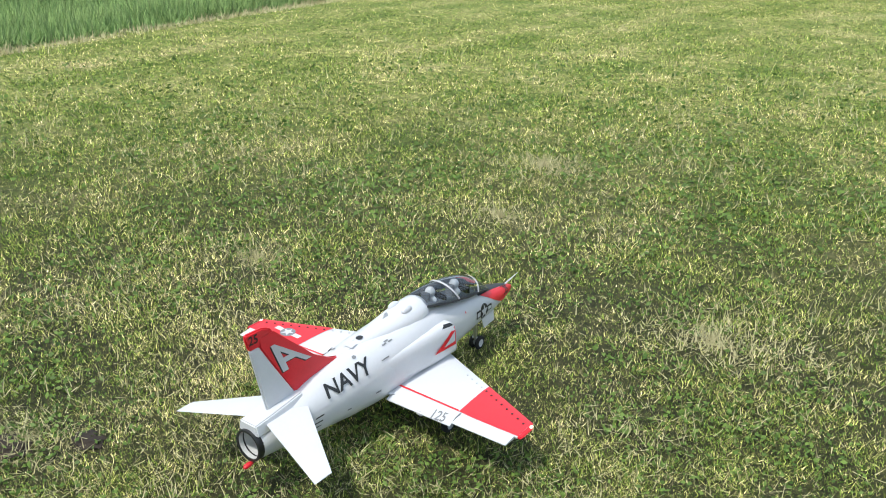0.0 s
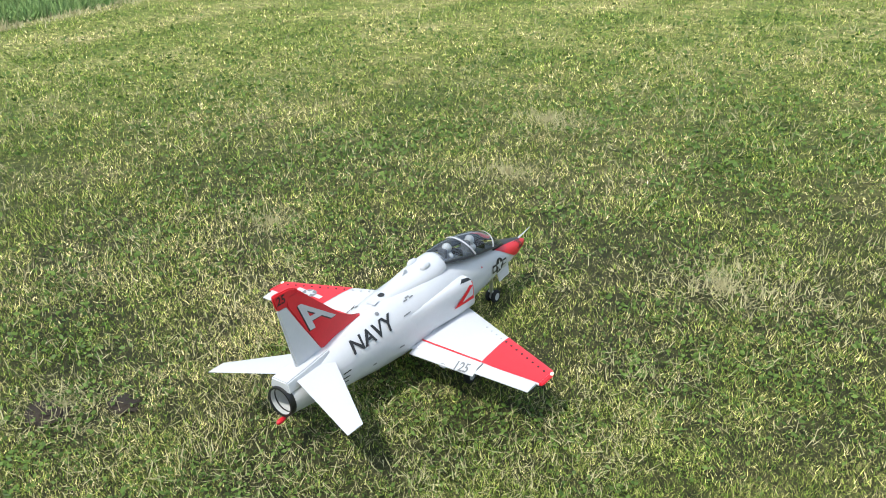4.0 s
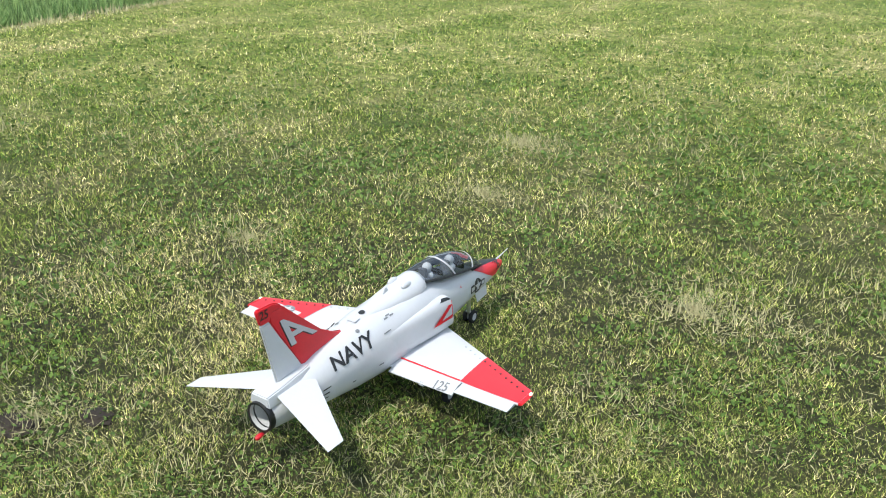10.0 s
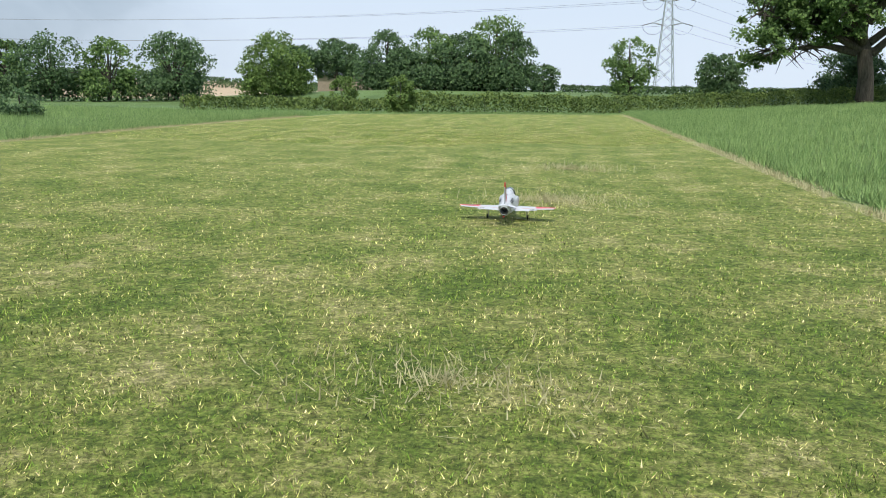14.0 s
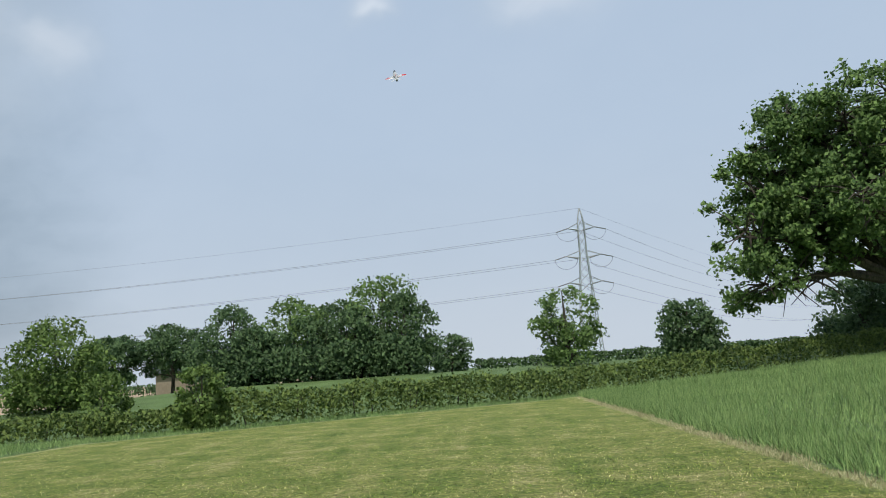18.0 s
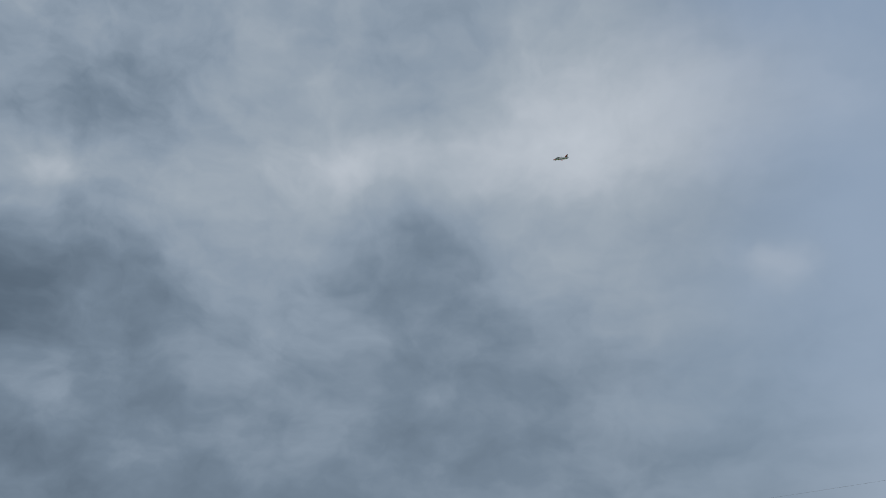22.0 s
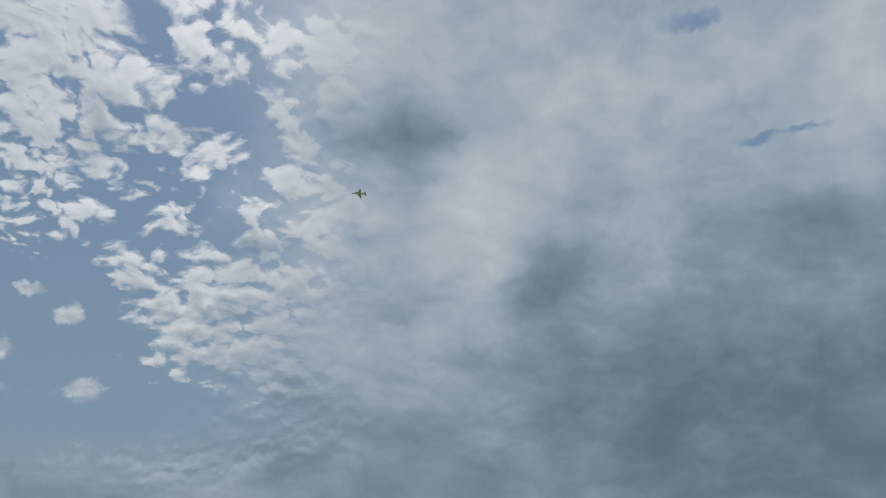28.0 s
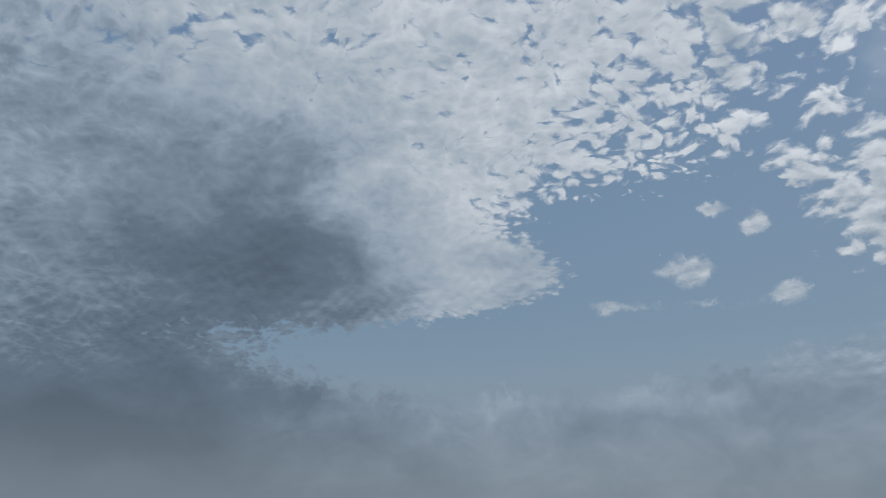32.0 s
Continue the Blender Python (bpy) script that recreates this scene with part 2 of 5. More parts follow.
    lit = maths(n, "ADD", lit, maths(n, "MULTIPLY_ADD", smooth(n, head, 0.0, -45.0), 0.06, 0.02))
    lit = maths(n, "ADD", lit, maths(n, "MULTIPLY", smooth(n, head, 25.0, 60.0), 0.2))
    lit = maths(n, "ADD", lit, maths(n, "MULTIPLY", maths(n, "SUBTRACT", smooth(n, head, 5.0, -15.0), smooth(n, head, -25.0, -45.0)), 0.10))
    relief = maths(n, "MULTIPLY", maths(n, "SUBTRACT", cells, above), maths(n, "MULTIPLY", heaps, maths(n, "MULTIPLY_ADD", heaped, 0.5, 0.5)))
    edge = smooth(n, mass, 0.9, 0.4)
    up_field = smooth(n, maths(n, "MULTIPLY_ADD", n_big, 8.0, high), 14.0, 26.0)
    bright = maths(n, "ADD", maths(n, "MULTIPLY_ADD", relief, 0.9, 0.10), maths(n, "MULTIPLY", edge, maths(n, "MULTIPLY_ADD", up_field, 0.12, 0.08)))
    lit = maths(n, "ADD", lit, maths(n, "MULTIPLY", broken, maths(n, "MULTIPLY_ADD", up_field, 0.16, bright)))
    lumps = maths(n, "MULTIPLY", maths(n, "SUBTRACT", smooth(n, head, -15.0, -50.0), broken), 0.07)
    lit = maths(n, "ADD", lit, maths(n, "MULTIPLY", lumps, relief))
    lit = maths(n, "SUBTRACT", lit, maths(n, "MULTIPLY", smooth(n, maths(n, "MULTIPLY_ADD", n_big, 16.0, head), -98.0, -120.0), maths(n, "MULTIPLY", smooth(n, high, 36.0, 22.0), 0.40)))
    lit = maths(n, "SUBTRACT", lit, maths(n, "MULTIPLY", smooth(n, high, 24.0, 6.0), 0.32))
    cloud = ramp(n, maths(n, "MULTIPLY_ADD", lit, 0.56, 0.2), [(0.0, (0.19, 0.255, 0.33)), (0.2, (0.28, 0.37, 0.47)), (0.36, (0.45, 0.57, 0.70)), (0.48, (0.65, 0.78, 0.92)), (0.62, (0.86, 0.97, 1.07)), (0.76, (1.13, 1.21, 1.29)), (1.0, (1.5, 1.56, 1.62))])
    blue = ramp(n, maths(n, "DIVIDE", high, 60.0), [(0.0, (0.60, 0.72, 0.84)), (0.2, (0.40, 0.60, 0.80)), (0.6, (0.29, 0.50, 0.80)), (1.0, (0.24, 0.40, 0.74))])
    blue = mixed(n, 0.25, blue, clear_sky)
    pale = ramp(n, maths(n, "DIVIDE", high, 60.0), [(0.0, (0.88, 1.0, 1.13)), (0.25, (0.74, 0.91, 1.13)), (0.6, (0.64, 0.82, 1.08)), (1.0, (0.4, 0.6, 0.9))])
    open_sky = mixed(n, clearer, blue, pale)
    col = mixed(n, cover, open_sky, cloud)
    murk = mixed(n, clearer, (0.44, 0.52, 0.58, 1), (0.90, 1.0, 1.12, 1))
    col = mixed(n, maths(n, "MULTIPLY", smooth(n, high, 9.0, -1.0), 0.7), col, murk)
    bg = n("ShaderNodeBackground", {0: col, 1: 1.0})
    n("ShaderNodeOutputWorld", {0: bg.outputs[0]})


build_world()
sun = new("sun", bpy.data.lights.new("sun", "SUN"))
sun.data.energy, sun.data.angle, sun.data.color = 3.6, radians(3.0), (1.0, 0.95, 0.86)
sun.matrix_world = look((0, 0, 0), (-math.sin(SUN_AZ) * math.cos(SUN_EL), -math.cos(SUN_AZ) * math.cos(SUN_EL), -math.sin(SUN_EL)))


# ---- materials ----
def material(name, rough=0.6, metal=0.0):
    m = bpy.data.materials.new(name)
    m.use_nodes = True
    m.node_tree.nodes.clear()
    n = links(m.node_tree)
    b = n("ShaderNodeBsdfPrincipled", {"Roughness": rough, "Metallic": metal})
    n("ShaderNodeOutputMaterial", {0: b.outputs[0]})
    return m, n, b, m.node_tree.links.new


def painted(name, colour, rough=0.35, wear=0.08, scale=9.0, metal=0.0, bump=0.0):
    """Paint or plastic with faint blotches and a little grime."""
    m, n, b, link = material(name, rough, metal)
    p = n("ShaderNodeTexCoord").outputs["Object"]
    a = n("ShaderNodeTexNoise", {"Vector": p, "Scale": scale, "Detail": 4.0}).outputs[0]
    f = n("ShaderNodeTexNoise", {"Vector": p, "Scale": scale * 14, "Detail": 3.0}).outputs[0]
    dark = tuple(c * (1 - wear * 1.6) for c in colour)
    light = tuple(min(1, c * (1 + wear * 0.6)) for c in colour)
    link(ramp(n, maths(n, "MULTIPLY_ADD", f, 0.35, maths(n, "MULTIPLY", a, 0.65)), [(0.3, dark), (0.62, light)]), b.inputs["Base Color"])
    link(maths(n, "MULTIPLY_ADD", a, 0.25, rough - 0.12), b.inputs["Roughness"])
    if bump:
        link(n("ShaderNodeBump", {"Strength": bump, "Distance": 0.002, "Height": f}).outputs[0], b.inputs["Normal"])
    return m


def grass_colour(n, p, island=None):
    """Mown turf: green with worn straw patches, mowing streaks along the strip and coarse weeds."""
    sep = n("ShaderNodeSeparateXYZ", {0: p}).outputs
    flat = n("ShaderNodeCombineXYZ", {0: sep[0], 1: sep[1], 2: 0.0}).outputs[0]
    streak_p = n("ShaderNodeCombineXYZ", {0: maths(n, "MULTIPLY", sep[0], 1.5), 1: maths(n, "MULTIPLY", sep[1], 0.16), 2: 3.0}).outputs[0]
    streak = n("ShaderNodeTexNoise", {"Vector": streak_p, "Scale": 1.0, "Detail": 3.0}).outputs[0]
    patch = n("ShaderNodeTexNoise", {"Vector": flat, "Scale": 0.85, "Detail": 7.0, "Roughness": 0.66}).outputs[0]
    tone = n("ShaderNodeTexNoise", {"Vector": flat, "Scale": 5.5, "Detail": 5.0, "Roughness": 0.6}).outputs[0]
    grain = n("ShaderNodeTexNoise", {"Vector": flat, "Scale": 70.0, "Detail": 4.0, "Roughness": 0.7}).outputs[0]
    clump = n("ShaderNodeTexNoise", {"Vector": flat, "Scale": 17.0, "Detail": 4.0, "Roughness": 0.65}).outputs[0]
    dry = maths(n, "MULTIPLY_ADD", patch, 1.1, -0.55)
    dry = maths(n, "ADD", dry, maths(n, "MULTIPLY_ADD", tone, 0.8, -0.4))
    dry = maths(n, "ADD", dry, maths(n, "MULTIPLY_ADD", streak, 0.4, -0.2))
    dry = maths(n, "ADD", dry, maths(n, "MULTIPLY_ADD", clump, 0.55, -0.275))
    dry = maths(n, "ADD", dry, maths(n, "MULTIPLY_ADD", grain, 0.7, -0.35))
    if island is not None:
        tint = maths(n, "FRACT", maths(n, "MULTIPLY", island, 57.0))   # hue apart from brightness
        dry = maths(n, "ADD", dry, maths(n, "MULTIPLY_ADD", tint, 0.85, -0.425))
    dry = maths(n, "ADD", dry, 0.44)
    col = ramp(n, dry, [(0.1, (0.085, 0.145, 0.018)), (0.34, (0.165, 0.225, 0.036)), (0.52, (0.28, 0.30, 0.075)), (0.70, (0.43, 0.39, 0.16)), (0.92, (0.58, 0.50, 0.29))])
    speck = n("ShaderNodeTexNoise", {"Vector": flat, "Scale": 30.0, "Detail": 6.0, "Roughness": 0.8}).outputs[0]
    knots = n("ShaderNodeTexNoise", {"Vector": flat, "Scale": 11.0, "Detail": 4.0, "Roughness": 0.6}).outputs[0]
    lum = maths(n, "MULTIPLY", maths(n, "MULTIPLY_ADD", smooth(n, speck, 0.34, 0.66), 1.25, 0.38), maths(n, "MULTIPLY_ADD", smooth(n, knots, 0.3, 0.7), 0.6, 0.72))
    if island is not None:
        lum = maths(n, "MULTIPLY_ADD", maths(n, "POWER", island, 1.9), 3.3, 0.28)
    col = n("ShaderNodeVectorMath", {0: col, 3: lum}, operation="SCALE").outputs[0]
    return col, grain, flat, sep


def leafy(m, n, b, link, col, up, share):
    """Thin leaf: shaded as part of a soft mass, with light coming through it."""
    g = n("ShaderNodeNewGeometry").outputs["Normal"]
    v = n("ShaderNodeVectorMath", {0: g, 3: 1.0 - up}, operation="SCALE").outputs[0]
    v = n("ShaderNodeVectorMath", {0: n("ShaderNodeVectorMath", {0: v, 1: (0, 0, up)}, operation="ADD").outputs[0]}, operation="NORMALIZE").outputs[0]
    link(v, b.inputs["Normal"])
    t = n("ShaderNodeBsdfTranslucent", {0: col, "Normal": v})
    mix = n("ShaderNodeMixShader", {0: share, 1: b.outputs[0], 2: t.outputs[0]})
    out = [q for q in m.node_tree.nodes if q.bl_idname == "ShaderNodeOutputMaterial"][0]
    link(mix.outputs[0], out.inputs[0])


def make_turf(name, blade):
    m, n, b, link = material(name, 0.75)
    p = n("ShaderNodeNewGeometry")
    island = p.outputs["Random Per Island"] if blade else None
    col, grain, flat, sep = grass_colour(n, p.outputs["Position"], island)
    link(col, b.inputs["Base Color"])
    b.inputs["Specular IOR Level"].default_value = 0.25
    if blade:
        leafy(m, n, b, link, col, 0.3, 0.18)
    else:
        rough = n("ShaderNodeTexNoise", {"Vector": flat, "Scale": 160.0, "Detail": 3.0, "Roughness": 0.7}).outputs[0]
        link(n("ShaderNodeBump", {"Strength": 0.9, "Distance": 0.02, "Height": maths(n, "ADD", grain, rough)}).outputs[0], b.inputs["Normal"])
    return m, n, b, link, col, sep, flat


def make_leaf(name, dark, light, rough=0.6, scale=0.5, up=0.45):
    m, n, b, link = material(name, rough)
    g = n("ShaderNodeNewGeometry")
    big = n("ShaderNodeTexNoise", {"Vector": g.outputs["Position"], "Scale": scale, "Detail": 4.0}).outputs[0]
    f = maths(n, "ADD", maths(n, "MULTIPLY", g.outputs["Random Per Island"], 0.55), maths(n, "MULTIPLY", big, 0.5))
    col = ramp(n, f, [(0.2, dark), (0.85, light)])
    link(col, b.inputs["Base Color"])
    b.inputs["Specular IOR Level"].default_value = 0.3
    leafy(m, n, b, link, col, up, 0.3)
    return m


def make_bark():
    m, n, b, link = material("bark", 0.9)
    p = n("ShaderNodeTexCoord").outputs["Object"]
    s = n("ShaderNodeVectorMath", {0: p, 1: (6.0, 6.0, 1.2)}, operation="MULTIPLY").outputs[0]
    a = n("ShaderNodeTexNoise", {"Vector": s, "Scale": 1.5, "Detail": 6.0, "Roughness": 0.7}).outputs[0]
    link(ramp(n, a, [(0.3, (0.03, 0.024, 0.018)), (0.7, (0.13, 0.11, 0.085))]), b.inputs["Base Color"])
    link(n("ShaderNodeBump", {"Strength": 0.8, "Distance": 0.05, "Height": a}).outputs[0], b.inputs["Normal"])
    return m


TURF = make_turf("mown turf", False)
BLADE = make_turf("mown grass blades", True)[0]
CROP = make_leaf("long meadow grass", (0.11, 0.24, 0.055), (0.50, 0.70, 0.25), 0.6, 0.6, 0.78)
STRAW = make_leaf("dry straw", (0.46, 0.43, 0.22), (0.76, 0.71, 0.42), 0.8, 0.8, 0.75)
CLOVER = make_leaf("clover leaves", (0.06, 0.12, 0.02), (0.22, 0.34, 0.07), 0.5, 3.0, 0.4)
OAK_LEAF = make_leaf("oak leaves", (0.07, 0.14, 0.04), (0.26, 0.40, 0.11))
LIGHT_LEAF = make_leaf("fresh green leaves", (0.06, 0.12, 0.025), (0.25, 0.37, 0.09))
DARK_LEAF = make_leaf("dark leaves", (0.05, 0.105, 0.045), (0.18, 0.29, 0.11))
HEDGE_LEAF = make_leaf("hedge leaves", (0.055, 0.11, 0.025), (0.27, 0.36, 0.09), 0.65, 0.9)
BARK = make_bark()
# galvanised steel, paled to put the distance haze into its colour
HAZY_STEEL = painted("galvanised steel in haze", (0.50, 0.53, 0.56), 0.55, 0.15, 0.5, 0.3)
WIRE = painted("weathered cable", (0.16, 0.165, 0.17), 0.6, 0.1, 0.3)
WHITE = painted("white foam paint", (0.60, 0.61, 0.63), 0.34, 0.03, 7.0)
RED = painted("red paint", (0.72, 0.018, 0.03), 0.36, 0.07, 7.0)
BLACK = painted("black paint", (0.016, 0.017, 0.018), 0.42, 0.2, 8.0)
GREY = painted("grey marking", (0.20, 0.21, 0.22), 0.5, 0.12, 9.0)
PALE = painted("pale grey paint", (0.55, 0.56, 0.58), 0.45, 0.06, 9.0)
DUCT = painted("off white duct", (0.62, 0.63, 0.62), 0.4, 0.12, 9.0)
RUBBER = painted("black rubber", (0.014, 0.014, 0.015), 0.8, 0.2, 30.0)
ALLOY = painted("bare alloy", (0.62, 0.63, 0.65), 0.32, 0.1, 20.0, 0.9)
TUB = painted("cockpit grey", (0.15, 0.165, 0.19), 0.6, 0.15, 20.0)
FIGURE = painted("figure grey", (0.72, 0.73, 0.72), 0.6, 0.3, 30.0)
SLATE = painted("grey slate", (0.12, 0.135, 0.16), 0.7, 0.2, 0.6)
BRICKWORK = painted("pale brick", (0.42, 0.33, 0.25), 0.8, 0.15, 0.5)
SOIL = painted("dark soil", (0.035, 0.026, 0.018), 0.95, 0.4, 14.0, 0.0, 0.6)


def make_glass():
    m = bpy.data.materials.new("smoked canopy glass")
    m.use_nodes = True
    m.node_tree.nodes.clear()
    n = links(m.node_tree)
    a = n("ShaderNodeBsdfTransparent", {0: (0.80, 0.83, 0.86, 1)})
    g = n("ShaderNodeBsdfGlossy", {0: (1, 1, 1, 1), "Roughness": 0.04})
    f = n("ShaderNodeFresnel", {0: 1.5}).outputs[0]
    s = n("ShaderNodeMixShader", {0: f, 1: a.outputs[0], 2: g.outputs[0]})
    n("ShaderNodeOutputMaterial", {0: s.outputs[0]})
    return m


GLASS = make_glass()


def make_glow(name, colour, power):
    m, n, b, link = material(name, 0.3)
    b.inputs["Base Color"].default_value = (*colour, 1)
    b.inputs["Emission Color"].default_value = (*colour, 1)
    b.inputs["Emission Strength"].default_value = power
    return m


TIP_LIGHT = make_glow("lit tip lamp", (1.0, 0.93, 0.75), 1.2)


# ---- builders ----
def mesh_from(name, verts, faces, mats, smooth_faces=False):
    """A mesh from arrays: verts (n, 3), faces all of one corner count (m, k)."""
    verts, faces = np.asarray(verts, dtype=np.float32), np.asarray(faces, dtype=np.int32)
    me = bpy.data.meshes.new(name)
    k = faces.shape[1]
    me.vertices.add(len(verts))
    me.vertices.foreach_set("co", verts.ravel())
    me.loops.add(faces.size)
    me.loops.foreach_set("vertex_index", faces.ravel())
    me.polygons.add(len(faces))
    me.polygons.foreach_set("loop_start", np.arange(0, faces.size, k, dtype=np.int32))
    me.polygons.foreach_set("loop_total", np.full(len(faces), k, dtype=np.int32))
    if smooth_faces:
        me.polygons.foreach_set("use_smooth", np.ones(len(faces), dtype=bool))
    for m in (mats if isinstance(mats, (list, tuple)) else [mats]):
        me.materials.append(m)
    me.update(calc_edges=True)
    return me


def part(name, data, mat, parent, label="", smooth_faces=True):
    """One mesh object under a thing or a part, from a bmesh or a mesh."""
    if isinstance(data, bmesh.types.BMesh):
        me = bpy.data.meshes.new(name)
        bmesh.ops.recalc_face_normals(data, faces=data.faces)
        data.to_mesh(me)
        data.free()
        me.materials.append(mat)
        if smooth_faces:
            me.polygons.foreach_set("use_smooth", np.ones(len(me.polygons), dtype=bool))
            me.set_sharp_from_angle(angle=radians(38))
    else:
        me = data
    ob = new(name, me)
    ob.parent = parent
    if label:
        ob["label"] = label
    return ob


def thing(name, m, label, category, group="", kind=""):
    ob = new(name)
    ob.empty_display_size = 0.3
    ob.matrix_world = m
    return tagged(ob, label, category, group, kind)


def tube(bm, pts, radii, sides=8, cap=True):
    """A round limb along points."""
    rings = []
    pts = [Vector(p) for p in pts]
    for i, p in enumerate(pts):
        d = (pts[min(i + 1, len(pts) - 1)] - pts[max(i - 1, 0)]).normalized()
        q = d.to_track_quat("Z", "Y")
        r = radii[i] if isinstance(radii, (list, tuple)) else radii
        rings.append([bm.verts.new(p + q @ Vector((math.cos(2 * math.pi * k / sides) * r, math.sin(2 * math.pi * k / sides) * r, 0))) for k in range(sides)])
    for a, b in zip(rings, rings[1:]):
        for k in range(sides):
            bm.faces.new((a[k], a[(k + 1) % sides], b[(k + 1) % sides], b[k]))
    if cap:
        bm.faces.new(rings[0][::-1])
        bm.faces.new(rings[-1])
    return rings


def box(bm, lo, hi, bevel=0.0):
    made = bmesh.ops.create_cube(bm, size=1.0)["verts"]
    for v in made:
        v.co = Vector([lo[i] + (v.co[i] + 0.5) * (hi[i] - lo[i]) for i in range(3)])
    if bevel:
        bmesh.ops.bevel(bm, geom=list({e for v in made for e in v.link_edges}), offset=bevel, segments=2, affect="EDGES")


def plate(bm, outline, thick, place):
    """An extruded outline (2D points), turned into place by a function of (a, b, c)."""
    lo = [bm.verts.new(place(a, b, -thick / 2)) for a, b in outline]
    hi = [bm.verts.new(place(a, b, thick / 2)) for a, b in outline]
    bm.faces.new(lo[::-1])
    bm.faces.new(hi)
    for i in range(len(lo)):
        j = (i + 1) % len(lo)
        bm.faces.new((lo[i], lo[j], hi[j], hi[i]))


# ---- ground ----
def left_edge(y):
    return -10.4 - 0.26 * y + 0.0031 * y * y


def far_edge(x):
    return 77.0 + 0.6 * x


RIGHT_EDGE = 4.75


def rise(x, y):
    """Height of the land: level round the strip, a low swell behind the hedge."""
    a = np.clip((y - 84.0) / 12.0, 0, 1)
    b = np.clip((x + 48.0) / 34.0, 0, 1)
    far = np.clip((y - 150.0) / 90.0, 0, 1) * np.clip((-x - 60.0) / 60.0, 0, 1)
    c = np.clip((y - 26.0) / 50.0, 0, 1)
    bank = 0.055 * np.clip(x - 5.5, 0, 40) * c * c * (3 - 2 * c)
    return np.maximum(1.5 * a * a * (3 - 2 * a) * b * b * (3 - 2 * b), bank) + 3.0 * far * far * (3 - 2 * far)


def build_ground():
    s = np.concatenate([-np.geomspace(3200, 60, 26), np.arange(-56, 60, 4.0), np.geomspace(60, 3200, 26)])
    x, y = np.meshgrid(s, s + 60.0)
    v = np.stack([x.ravel(), y.ravel(), rise(x, y).ravel()], 1)
    k = len(s)
    i, j = np.meshgrid(np.arange(k - 1), np.arange(k - 1))
    a = (j * k + i).ravel()
    f = np.stack([a, a + 1, a + k + 1, a + k], 1)
    m, n, b, link, turf, sep, flat = TURF
    # mown strip, long grass at its sides, pale stubble and pasture farther off
    px, py = sep[0], sep[1]
    wob = n("ShaderNodeTexNoise", {"Vector": flat, "Scale": 1.3, "Detail": 4.0}).outputs[0]
    wob = maths(n, "MULTIPLY_ADD", wob, 0.5, -0.25)
    le = maths(n, "ADD", maths(n, "MULTIPLY_ADD", py, -0.26, -10.4), maths(n, "MULTIPLY", maths(n, "MULTIPLY", py, py), 0.0031))
    dl = maths(n, "ADD", maths(n, "SUBTRACT", px, le), wob)
    dr = maths(n, "ADD", maths(n, "SUBTRACT", RIGHT_EDGE, px), wob)
    de = maths(n, "ADD", maths(n, "SUBTRACT", maths(n, "MULTIPLY_ADD", px, 0.6, 77.0), py), wob)
    inside = maths(n, "MINIMUM", maths(n, "MINIMUM", dl, dr), de)
    mown = smooth(n, inside, -0.06, 0.1)
    rim = maths(n, "MULTIPLY", smooth(n, inside, 0.5, 0.12), smooth(n, wob, -0.1, 0.06))
    straw = maths(n, "MULTIPLY", rim, 0.75)
    turf = mixed(n, straw, turf, (0.50, 0.48, 0.24, 1))
    # dark thatch with the shade between blades in its colour, near the camera only
    shaded_thatch = ramp(n, n("ShaderNodeTexNoise", {"Vector": flat, "Scale": 22.0, "Detail": 4.0}).outputs[0], [(0.3, (0.02, 0.024, 0.009)), (0.7, (0.09, 0.09, 0.035))])
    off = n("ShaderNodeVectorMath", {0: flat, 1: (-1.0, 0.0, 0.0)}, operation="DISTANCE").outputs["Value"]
    turf = mixed(n, smooth(n, off, 2.5, 9.0), shaded_thatch, turf)
    field = n("ShaderNodeTexNoise", {"Vector": flat, "Scale": 0.35, "Detail": 5.0}).outputs[0]
    meadow = ramp(n, field, [(0.3, (0.10, 0.16, 0.05)), (0.7, (0.17, 0.26, 0.09))])
    stubble = ramp(n, field, [(0.3, (0.46, 0.34, 0.22)), (0.7, (0.62, 0.48, 0.32))])
    beige = maths(n, "MULTIPLY", smooth(n, maths(n, "ADD", px, maths(n, "MULTIPLY", py, 0.12)), -24.0, -25.5),
                  smooth(n, maths(n, "ADD", py, maths(n, "MULTIPLY", px, 0.0)), 108.0, 109.0))
    land = mixed(n, beige, meadow, stubble)
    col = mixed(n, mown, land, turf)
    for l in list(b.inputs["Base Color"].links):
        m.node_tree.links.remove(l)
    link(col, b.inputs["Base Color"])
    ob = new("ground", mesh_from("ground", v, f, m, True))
    tagged(ob, "mown grass strip with worn straw patches between green meadows", "ground", kind="structure")


build_ground()
RNG = np.random.default_rng(7)


def blades(name, base, height, width, mat, lean=0.5, label="", category="grass", least=0.1):
    """Single-triangle blades of grass on base points (n, 3), joined into one mesh of stuff."""
    k = len(base)
    a = RNG.uniform(0, 2 * np.pi, k)
    side = np.stack([np.cos(a), np.sin(a), np.zeros(k)], 1) * (width * RNG.uniform(0.6, 1.3, k))[:, None] * 0.5
    b = RNG.uniform(0, 2 * np.pi, k)
    h = height * RNG.uniform(0.55, 1.25, k)
    tilt = lean * RNG.uniform(least, 1.3 if least < 0.4 else 1.1, k)
    tip = base + np.stack([np.cos(b) * h * np.sin(tilt), np.sin(b) * h * np.sin(tilt), h * np.cos(tilt)], 1)
    v = np.stack([base - side, base + side, tip], 1).reshape(-1, 3)
    f = np.arange(3 * k).reshape(-1, 3)
    ob = new(name, mesh_from(name, v, f, mat))
    return tagged(ob, label, category, kind="stuff")


